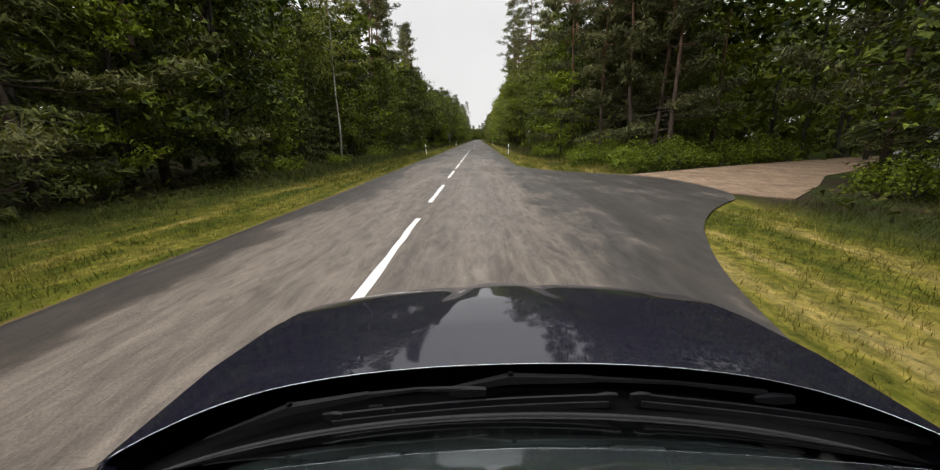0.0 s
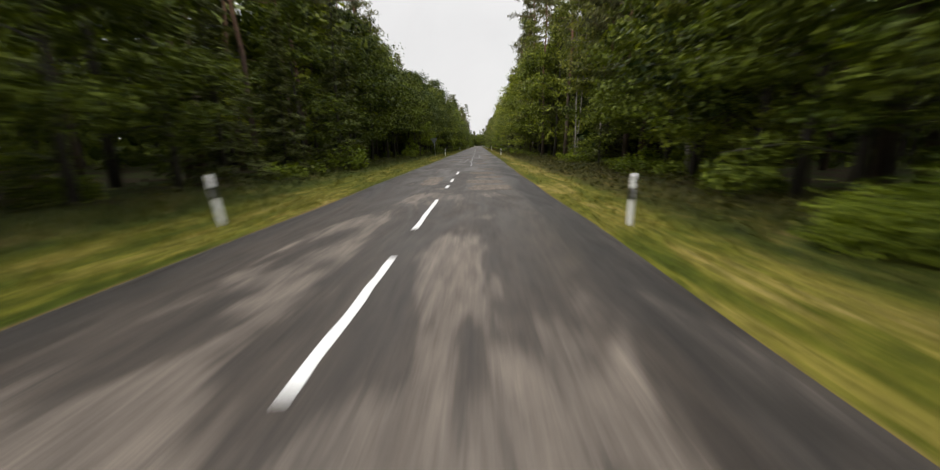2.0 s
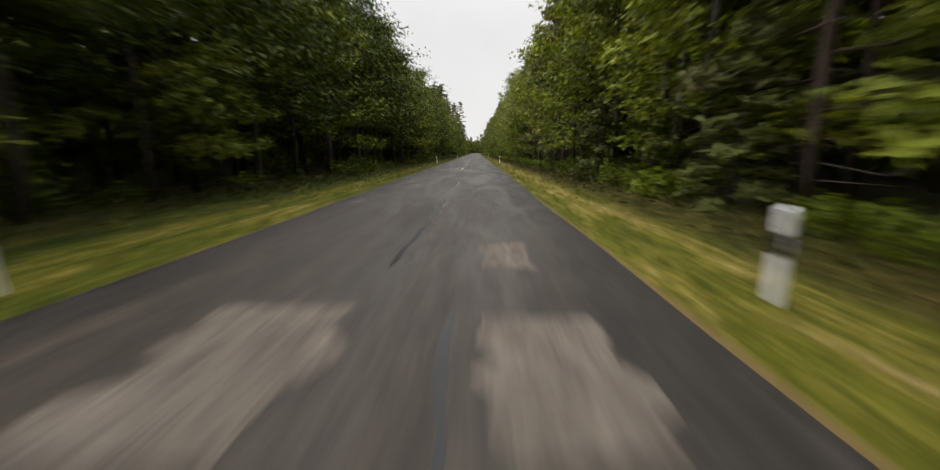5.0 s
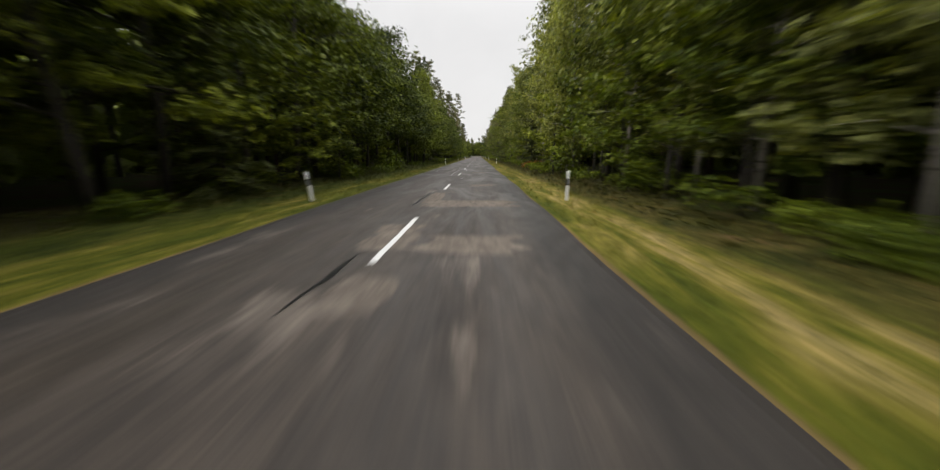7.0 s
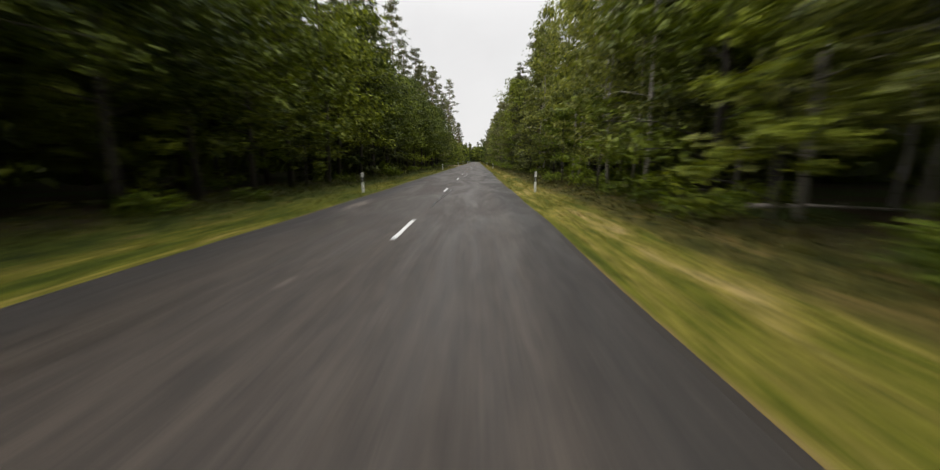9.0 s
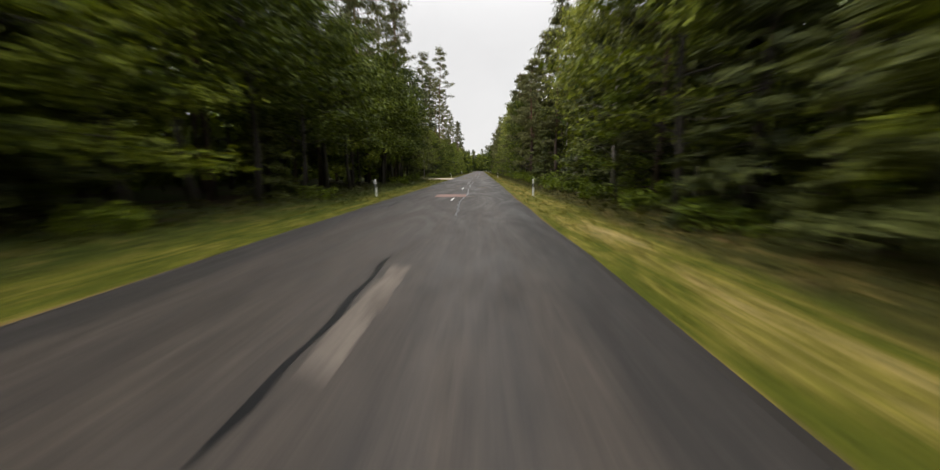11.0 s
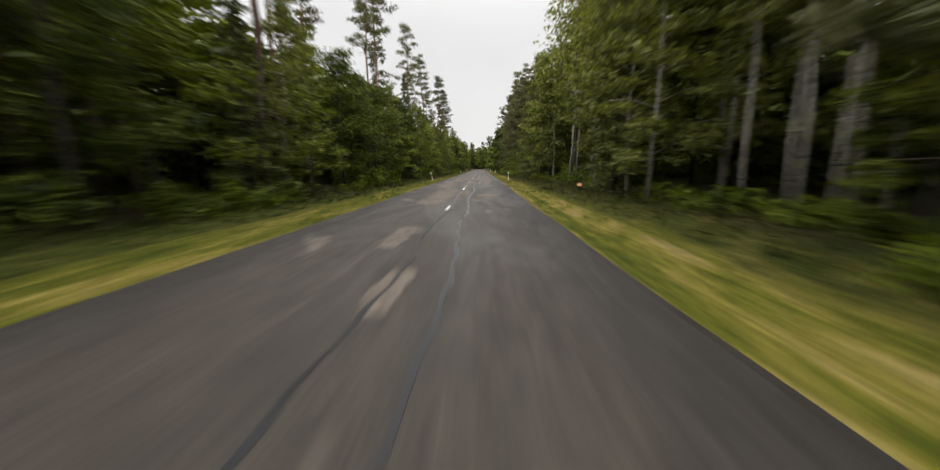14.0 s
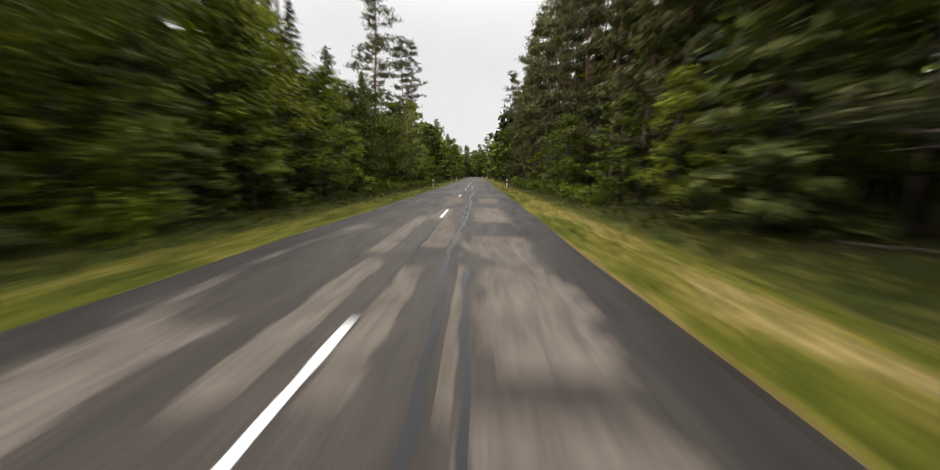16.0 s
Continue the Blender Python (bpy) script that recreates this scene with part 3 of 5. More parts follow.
for a, b in DASHES:
    rng = random.Random(int(a * 10))
    rows = [a + (b - a) * i / 8 for i in range(9)]
    left = [(-0.052 + rng.uniform(-0.012, 0.012), y) for y in rows]
    right = [(0.052 + rng.uniform(-0.012, 0.012), y) for y in rows]
    part("centre_line_dash", slab(right + left[::-1], 0.005, -0.02), PAINT, ROAD)

# tar poured along the cracks near the middle, and a red repair
SEAMS = [(58.0, 65.0, 0.5, 0.06), (65.0, 77.0, 0.38, 0.055), (63.5, 68.0, -0.15, 0.04), (68.6, 71.4, 0.0, 0.06), (77.0, 82.2, 0.48, 0.05), (77.5, 81.2, 1.23, 0.075), (82.3, 87.5, 1.1, 0.05), (89.0, 95.0, 0.2, 0.05), (92, 104, 0.35, 0.04), (117, 124, -0.45, 0.05),
         (128.4, 130.6, -0.35, 0.045), (136.5, 140.8, -0.42, 0.05), (149.0, 151.8, 0.4, 0.035), (153.0, 164.0, -0.52, 0.045), (160.5, 166.5, 0.28, 0.04),
         (160.5, 164.5, -2.45, 0.035), (166.5, 170.5, -0.7, 0.04), (182, 190, 0.2, 0.04), (205, 216, 0.45, 0.04), (218.5, 223.2, -0.1, 0.05), (229.0, 246.0, 0.55, 0.05),
         (231.5, 234.5, -2.3, 0.045), (249.0, 262.5, 0.45, 0.05), (255.5, 268.0, 0.05, 0.045), (258.5, 261.0, -2.5, 0.05), (270.5, 299.5, 0.05, 0.035), (283.0, 304.0, 0.75, 0.045),
         (300.0, 316.5, 0.05, 0.04), (304.5, 322.0, 0.70, 0.05), (322.0, 326.0, 0.0, 0.05), (328.0, 339.5, 1.1, 0.05), (338.5, 362.0, 0.82, 0.055), (343.5, 350.4, 1.19, 0.045), (351.8, 361.0, 0.02, 0.04),
         (356, 378, 0.85, 0.05), (380, 400, 0.6, 0.05), (330.5, 333.5, -2.4, 0.05)]
for k, (a, b, x, w) in enumerate(SEAMS):
    n = max(4, int((b - a) / 0.5))
    spine = [(x + 0.08 * math.sin(0.55 * (a + (b - a) * i / n) + k) + 0.03 * math.sin(2.1 * i + k), a + (b - a) * i / n) for i in range(n + 1)]
    part("tar_seam", ribbon(spine, lambda i: w * (0.3 if i in (0, n) else 0.8 + 0.3 * math.sin(i * 1.7 + k)), 0.004 + 0.0002 * (k % 3), -0.02), TAR, ROAD)
part("red_repair", slab([(-1.1, 237.7), (0.62, 237.8), (0.55, 239.9), (-0.2, 240.05), (-1.2, 239.9)], 0.0056, -0.02), RED, ROAD, "brick-red repaired patch of asphalt")

# pale worn repairs, mostly in the right-hand lane
PALE = gravel_material("pale_worn_chippings", (0.117, 0.098, 0.081), (0.192, 0.163, 0.136), (0.62, 1.3))
PATCHES = [(0.7, 2.3, 43.4, 45.0), (0.6, 2.2, 45.7, 47.2), (0.9, 2.3, 48.2, 49.3), (0.7, 2.0, 50.6, 52.2), (-1.2, -0.4, 45.0, 48.5), (0.9, 2.1, 54.2, 55.3), (0.15, 0.42, 69.0, 71.6), (-1.5, 0.2, 74.0, 75.0),
           (0.72, 1.9, 61.2, 62.9), (0.95, 1.9, 66.4, 67.9), (1.45, 2.45, 71.3, 72.9), (1.5, 2.3, 74.0, 75.3), (1.3, 2.35, 77.9, 78.9), (1.42, 2.7, 80.2, 81.6), (1.36, 2.35, 82.7, 83.3), (1.33, 2.55, 84.3, 84.9),
           (1.33, 2.5, 85.8, 87.4), (1.35, 2.2, 89, 90.4), (-1.45, -0.5, 65.4, 66.5), (-1.3, 0.4, 85.7, 87.6),
           (0.4, 2.4, 130.7, 132.0), (-0.5, 2.8, 136.1, 137.7), (-0.6, 0.45, 131.0, 133.1), (-0.2, 0.55, 128.4, 129.6), (-0.35, 0.25, 136.8, 140.3), (0.9, 2.3, 143.5, 144.6), (0.8, 2.2, 157.5, 158.3),
           (0.02, 0.4, 219.5, 222.6), (1.05, 1.95, 248.2, 249.4), (0.15, 0.55, 271.2, 272.6), (-1.7, -0.9, 277.4, 284.0), (-1.75, -0.8, 283.0, 290.5), (0.95, 2.4, 284.8, 287.9), (0.15, 0.72, 283.5, 287.0), (-0.15, 0.35, 296.8, 298.5),
           (-0.8, -0.3, 300.1, 302.7), (-1.55, -0.25, 308.5, 313.5), (-1.7, -0.1, 313.0, 319.0), (-0.15, 0.42, 311.1, 312.2), (0.0, 0.6, 314.1, 317.2),
           (0.92, 2.25, 312.6, 314.9), (0.82, 1.2, 310.7, 311.6), (1.46, 1.92, 310.7, 311.6), (2.05, 2.42, 309.9, 310.6), (-0.5, 0.55, 322.5, 329.5), (-2.4, -0.9, 321.5, 330.0),
           (1.2, 2.2, 328.8, 332.0), (1.0, 2.7, 334.6, 337.6), (1.0, 2.6, 340.0, 346.5), (-0.2, 0.75, 332.5, 341.5), (-2.1, -0.6, 333.5, 339.0), (0.98, 1.15, 346.6, 350.4),
           (1.23, 2.6, 347.0, 350.4), (0.93, 2.45, 351.4, 353.4), (1.15, 2.45, 356.1, 361.0), (0.05, 0.48, 346.6, 350.3), (0.05, 0.72, 352.0, 357.0), (-0.4, 0.35, 356.5, 361.0),
           (-0.8, -0.25, 346.5, 351.0), (-0.95, -0.4, 351.5, 358.0), (-2.3, -1.2, 340.0, 348.0), (1.2, 2.5, 364, 368), (-0.6, 0.4, 364, 370)]
for k, (a, b, c, d) in enumerate(PATCHES):
    rng = random.Random(400 + k)
    n = max(6, int((d - c) / 0.22))
    left, right = [], []
    for i in range(n + 1):
        y, e = c + (d - c) * i / n, math.sin(math.pi * (0.12 + 0.76 * i / n))
        mid, w = (a + b) / 2, (b - a) / 2
        left.append((mid - w * (0.82 + 0.18 * e) * rng.uniform(0.6, 1.12), y + rng.uniform(-0.1, 0.1)))
        right.append((mid + w * (0.82 + 0.18 * e) * rng.uniform(0.6, 1.12), y + rng.uniform(-0.1, 0.1)))
    verts = [(x, y, 0.0022 + 0.0001 * (k % 4)) for p, q in zip(left, right) for x, y in (p, q)]
    verts += [(x, y, -0.02) for p, q in zip(left, right) for x, y in (p, q)]
    m = 2 * (n + 1)
    faces = []
    for i in range(n):
        o = 2 * i
        faces += [(o, o + 1, o + 3, o + 2), (o, o + 2, o + 2 + m, o + m), (o + 3, o + 1, o + 1 + m, o + 3 + m)]
    faces += [(1, 0, m, m + 1), (m - 2, m - 1, 2 * m - 1, 2 * m - 2)]
    part("pale_repair", (verts, faces), PALE, ROAD)

# ---- roadside furniture ----
def delineator(name="delineator_post"):
    """A white plastic marker post with a slanted black band and reflectors."""
    root = thing(name, "white plastic delineator post with black band on the verge", "marker post", "delineator posts")
    prof = [(-0.048, 0.04), (-0.025, 0.052), (0.025, 0.052), (0.048, 0.04), (0.042, -0.03), (0.0, -0.055), (-0.042, -0.03)][::-1]

    def stack(z0, z1, slant0, slant1, grow=0.0, cap=False):
        lo = [(x * (1 + grow), y * (1 + grow), z0 + slant0 * x) for x, y in prof]
        hi = [(x * (1 + grow), y * (1 + grow), z1 + slant1 * x) for x, y in prof]
        rows = [lo, hi]
        if cap:
            rows.append([(x * 0.8, y * 0.8, z1 + 0.012 + slant1 * x) for x, y in prof])
        n = len(prof)
        verts = [p for row in rows for p in row]
        faces = [(j * n + i, j * n + (i + 1) % n, (j + 1) * n + (i + 1) % n, (j + 1) * n + i) for j in range(len(rows) - 1) for i in range(n)]
        faces += [tuple(reversed(range(n))), tuple(range((len(rows) - 1) * n, len(rows) * n))]
        return verts, faces

    part("shaft", stack(-0.25, 0.50, 0, 0.5), WHITE, root)
    part("band", stack(0.498, 0.72, 0.5, 0.5, 0.015), BLACK, root, "slanted black band")
    part("cap", stack(0.718, 0.95, 0.5, 0.5, 0.0, True), WHITE, root)
    bm = bmesh.new()
    bmesh.ops.create_cube(bm, size=1, matrix=Matrix.LocRotScale((0, -0.064, 0.61), None, (0.045, 0.012, 0.15)))
    bmesh.ops.bevel(bm, geom=bm.edges[:], offset=0.005, segments=1, affect="EDGES")
    part("reflector", bm, LENS, root, "silvery reflector")
    return root


post = delineator()
POSTS = [(37.7, -3.89, 4.05), (87.9, -3.89, 4.35), (137.9, -4.2, 4.47), (188.2, -3.92, 4.40), (238.6, -4.55, 4.42), (288.5, -4.1, 4.52),
         (338.6, -4.57, 4.42), (388.7, -3.95, 4.6), (421.0, -4.0, 4.25), (438.7, -4.1, 4.45), (488.7, -4.0, 4.4), (538.7, -4.0, 4.4), (-12.3, -3.95, 4.2)]
for k, (y, l, r) in enumerate(POSTS):
    rng = random.Random(k)
    for x in (l, r):
        lean = (13 if k > 4 else 7) if x < 0 and k in (0, 2, 4, 5, 6) else 1
        bx, by = bend(x, y)
        copy_thing(post, pose(bx, by, -0.02, rng.uniform(-1, 1), -lean * rng.uniform(0.5, 1.2) if x < 0 else rng.uniform(-2, 2), rng.uniform(-8, 8)))
for o in (*post.children, post):
    bpy.data.objects.remove(o)


def sign_back():
    root = thing("give_way_sign", "grey back of a triangular road sign on a steel pole", "road sign")
    root.matrix_basis = pose(-5.2, 86.4, -0.02, 0, -4, 6)
    smooth(part("pole", tube(((0, 0, -0.3), (0, 0, 1.2), (-0.01, 0, 2.42)), (0.038, 0.038, 0.038), 10), ZINC, root))
    plate = []
    for k in range(3):
        w = radians(-90 + 120 * k)
        for d in (-14, 0, 14):
            rr = 0.50 if d == 0 else 0.49
            plate.append((rr * math.cos(w + radians(d) * 0.45), 2.18 + rr * math.sin(w + radians(d) * 0.45)))
    n = len(plate)
    verts = [(x, -0.045, z) for x, z in plate] + [(x, -0.06, z) for x, z in plate]
    faces = [tuple(range(n)), tuple(reversed(range(n, 2 * n)))] + [(i, i + n, (i + 1) % n + n, (i + 1) % n) for i in range(n)]
    part("plate", (verts, [f[::-1] for f in faces]), GREY, root)
    for z in (1.95, 2.38):
        bm = bmesh.new()
        bmesh.ops.create_cube(bm, size=1, matrix=Matrix.LocRotScale((0, -0.02, z), None, (0.16, 0.09, 0.04)))
        part("clamp", bm, ZINC, root)
    bm = bmesh.new()
    bmesh.ops.create_cube(bm, size=1, matrix=Matrix.LocRotScale((0.06, -0.05, 1.42), None, (0.3, 0.02, 0.14)))
    bmesh.ops.bevel(bm, geom=bm.edges[:], offset=0.008, segments=1, affect="EDGES")
    part("supplementary_plate", bm, GREY, root)


sign_back()

# ---- the trees: each kind is modelled a few times, then planted ----
KINDS = {
    "beech": [broadleaf(11 + i, "beech_tree", (13.5, 12, 14.5)[i], (4.0, 3.8, 4.2)[i], (2.4, 3.0, 3.4)[i], 9200, 0.235, BEECH_LEAF, BARK,
                        "dense dark green beech with spreading branches") for i in range(3)],
    "low_beech": [broadleaf(16 + i, "beech_tree", (13, 12)[i], 3.5, (1.0, 1.4)[i], 8600, 0.235, BEECH_LEAF, BARK,
                            "dense dark green beech with branches down to the ground") for i in range(2)],
    "oak": [broadleaf(21 + i, "oak_tree", (12.5, 14.5)[i], (3.5, 3.2)[i], 1.7, 7600, 0.24, OAK_LEAF, BARK,
                      "leafy mid-green oak at the forest edge") for i in range(2)],
    "birch": [broadleaf(31 + i, "birch_tree", (15.5, 14)[i], (2.3, 2.0)[i], (2.0, 1.4)[i], 6200, 0.22, BIRCH_LEAF, BIRCH_BARK,
                        "slender birch with white bark and airy pale crown", 0.085, 1.1) for i in range(2)],
    "beech_fine": [broadleaf(15, "beech_tree", 12.5, 3.4, 0.9, 8500, 0.25, BEECH_LEAF, BARK, "dense dark green beech with branches down to the ground")],
    "oak_fine": [broadleaf(25, "oak_tree", 13, 3.3, 1.0, 8500, 0.25, OAK_LEAF, BARK, "leafy mid-green oak at the forest edge")],
    "edge_pine_fine": [pine(47, "pine_tree", 15, 1.6, 9500, "grey-green Scots pine branched almost to the ground", 0.15, 3.2, 0.30)],
    "spruce_fine": [spruce(57, "spruce_tree", 13, 2.7, 0.5, 9000, "dark green spruce with drooping branches", None, 0.28)],
    "shrub_fine": [shrub(73, "shrub", 1.6, 1.3, 1900, 0.13, "low green shrub on the forest edge")],
    "fern_fine": [shrub(76, "undergrowth_clump", 0.75, 0.95, 1300, 0.13, "low clump of ferns and brambles", None, "undergrowth")],
    "tall_birch": [broadleaf(36 + i, "birch_tree", (18, 16.5)[i], (2.4, 2.1)[i], (7.0, 6.0)[i], 3000, 0.25, BIRCH_LEAF, BIRCH_BARK,
                             "tall birch with a long bare white trunk", 0.07, 1.1) for i in range(2)],
    "pine": [pine(41 + i, "pine_tree", (23, 25, 20)[i], (13.5, 15, 9.5)[i], 2700, "tall Scots pine with bare reddish trunk") for i in range(3)],
    "edge_pine": [pine(46, "pine_tree", 15, 2.2, 6300, "grey-green Scots pine branched almost to the ground", 0.15, 3.0, 0.38), pine(48, "pine_tree", 17, 3.4, 6300, "grey-green Scots pine with low dead branches", 0.17, 2.8, 0.38)],
    "spruce": [spruce(51 + i, "spruce_tree", (15, 11)[i], (2.9, 2.3)[i], 0.5, 5200, "dark green spruce with drooping branches", None, 0.40) for i in range(2)],
    "sapling": [broadleaf(61 + i, "young_tree", (6.5, 5.2)[i], (1.9, 1.7)[i], 0.4, 2300, 0.19, (SHRUB_LEAF, OAK_LEAF)[i], BARK,
                          "bright green young broadleaf tree under the forest edge", 0.06) for i in range(2)],
    "young_oak": [broadleaf(63, "young_tree", 5.7, 1.7, 0.3, 3200, 0.17, OAK_LEAF, BARK, "bright green young oak in front of the pines", 0.05)],
    "young_spruce": [spruce(66, "young_spruce", 5.5, 1.5, 0.2, 1800, "young spruce at the edge of the forest", None, 0.34)],
    "shrub": [shrub(71 + i, "shrub", (1.7, 1.2)[i], (1.3, 1.1)[i], 800, 0.20, "low green shrub on the forest edge") for i in range(2)],
    "fern": [shrub(75, "undergrowth_clump", 0.75, 0.95, 500, 0.22, "low clump of ferns and brambles", None, "undergrowth")],
    "mid_birch": [broadleaf(34, "birch_tree", 15, 2.2, 2.0, 2100, 0.40, BIRCH_LEAF, BIRCH_BARK, "slender birch behind the forest edge", 0.08, 1.1)],
    "mid_spruce": [spruce(55, "spruce_tree", 14, 2.8, 0.6, 1900, "dark green spruce behind the forest edge", None, 0.66)],
    "mid_pine": [pine(49, "pine_tree", 16, 3.0, 2200, "grey-green Scots pine behind the forest edge", 0.16, 2.9, 0.62)],
    "mid_leaf": [broadleaf(91 + i, "broadleaf_tree", (14, 15)[i], 3.5, (1.2, 2.0)[i], 1500, 0.66, (BEECH_LEAF, OAK_LEAF)[i], BARK,
                           "broadleaf tree behind the forest edge") for i in range(2)],
    "far_leaf": [broadleaf(81 + i, "broadleaf_tree", (14, 16)[i], 3.6, (0.6, 2.5)[i], 900, 0.95, (BEECH_LEAF, OAK_LEAF)[i], BARK,
                           "broadleaf tree deeper in the forest") for i in range(2)],
    "far_pine": [pine(85, "pine_tree", 21, 11, 900, "tall pine deeper in the forest", 0.17, 2.6, 0.75)],
    "far_spruce": [spruce(87, "spruce_tree", 16, 3.0, 1.0, 1200, "spruce deeper in the forest", None, 0.8)],
}
PROTOS = [p for group in KINDS.values() for p in group]
plant_rng = random.Random(7)


def plant(kind, x, y, scale=1.0, turn=None):
    if -8 < y < 36 and abs(x) < 16:
        kind = {"far_leaf": "beech", "low_beech": "beech", "far_spruce": "spruce", "far_pine": "edge_pine"}.get(kind, kind)
        kind = kind + "_fine" if kind + "_fine" in KINDS else kind
    if y < -12 or y > 415:
        kind = {"beech": "far_leaf", "low_beech": "far_leaf", "oak": "far_leaf", "spruce": "far_spruce", "edge_pine": "far_pine", "mid_leaf": "far_leaf"}.get(kind, kind)
    proto = plant_rng.choice(KINDS[kind])
    bx, by = bend(x, y)
    turn = plant_rng.uniform(0, 360) if turn is None else turn
    m = pose(bx, by, relief(x, y) if y < BEND else -0.02, plant_rng.uniform(-2, 2), plant_rng.uniform(-2, 2), turn)
    s = scale * plant_rng.uniform(0.9, 1.12)
    return copy_thing(proto, m @ Matrix.Diagonal((s, s, s * plant_rng.uniform(0.95, 1.08), 1)))


def pick(table):
    r = plant_rng.uniform(0, sum(w for _, w in table))
    for kind, w in table:
        r -= w
        if r <= 0:
            return kind
    return table[-1][0]


# stretches: (until y, front row, height factor, second row) for each side
LEFT = [(8, [("edge_pine", 2), ("spruce", 2), ("low_beech", 2)], 0.85, [("pine", 2), ("low_beech", 2)]),
        (34, [("oak", 1), ("low_beech", 5), ("birch", 0.4), ("spruce", 2)], 0.85, [("pine", 3), ("birch", 1), ("low_beech", 1)]),
        (62, [("low_beech", 5), ("oak", 1.2), ("spruce", 2)], 0.70, [("pine", 3), ("low_beech", 2)]),
        (100, [("beech", 8), ("oak", 2)], 0.85, [("beech", 2), ("pine", 2), ("oak", 2)]),
        (235, [("beech", 9), ("oak", 1.5)], 0.98, [("beech", 3), ("pine", 1), ("oak", 2)]),
        (268, [("beech", 5), ("oak", 3)], 0.86, [("beech", 2), ("pine", 3)]),
        (330, [("oak", 3), ("birch", 1), ("spruce", 4), ("edge_pine", 2), ("low_beech", 3)], 0.74, [("pine", 4), ("birch", 1), ("spruce", 1)]),
        (420, [("oak", 1), ("birch", 1), ("low_beech", 4), ("spruce", 2)], 0.70, [("pine", 3), ("oak", 2)]),
        (900, [("far_leaf", 4), ("far_spruce", 1)], 0.8, [("far_pine", 2), ("far_leaf", 2)])]
RIGHT = [(38, [("edge_pine", 3), ("low_beech", 1)], 1.05, [("edge_pine", 4), ("pine", 1), ("low_beech", 1)]),
         (56, [("oak", 1), ("low_beech", 4), ("edge_pine", 2)], 1.0, [("pine", 3), ("oak", 1)]),
         (84, [("edge_pine", 4), ("oak", 3), ("low_beech", 3), ("birch", 0.7)], 1.05, [("pine", 3), ("low_beech", 2)]),
         (128, [("edge_pine", 4), ("birch", 1), ("spruce", 2), ("oak", 2)], 1.05, [("pine", 4), ("spruce", 1)]),
         (150, [("oak", 5), ("birch", 4), ("low_beech", 1)], 1.0, [("pine", 2), ("birch", 2)]),
         (215, [("birch", 7), ("oak", 2), ("low_beech", 1)], 1.05, [("birch", 3), ("pine", 2), ("spruce", 1)]),
         (237, [("spruce", 4), ("edge_pine", 4), ("oak", 1)], 1.05, [("edge_pine", 2), ("pine", 2), ("spruce", 2)]),
         (262, [("spruce", 3), ("birch", 4), ("edge_pine", 3), ("oak", 1)], 1.05, [("birch", 2), ("pine", 2), ("spruce", 2)]),
         (300, [("edge_pine", 3), ("spruce", 3), ("oak", 1)], 1.05, [("pine", 3), ("birch", 1)]),
         (345, [("birch", 6), ("oak", 2), ("low_beech", 1), ("spruce", 1)], 1.0, [("pine", 2), ("birch", 3)]),
         (420, [("edge_pine", 7), ("spruce", 2)], 1.0, [("pine", 5), ("oak", 1)]),
         (900, [("far_leaf", 4), ("far_spruce", 1)], 0.95, [("far_pine", 2), ("far_leaf", 2)])]


def stretch(side, y):
    for row in (LEFT if side < 0 else RIGHT):
        if y < row[0]:
            return row


def open_ground(x, y):
    """Where the side roads run: no trees."""
    if x > 0:
        return (x < 9 and 0 < y < 20) or (x > 6 and abs(y - 12.2 - (x - 7.3) * 0.73) < 4.4) or (9 < x < 13 and 2 < y < 9) or (15 < x < 21 and 10.5 < y < 16)
    return (x > -10.5 and 272 < y < 290) or abs(y - 280.6 - max(0, -x - 14) * 0.12) < 3.6


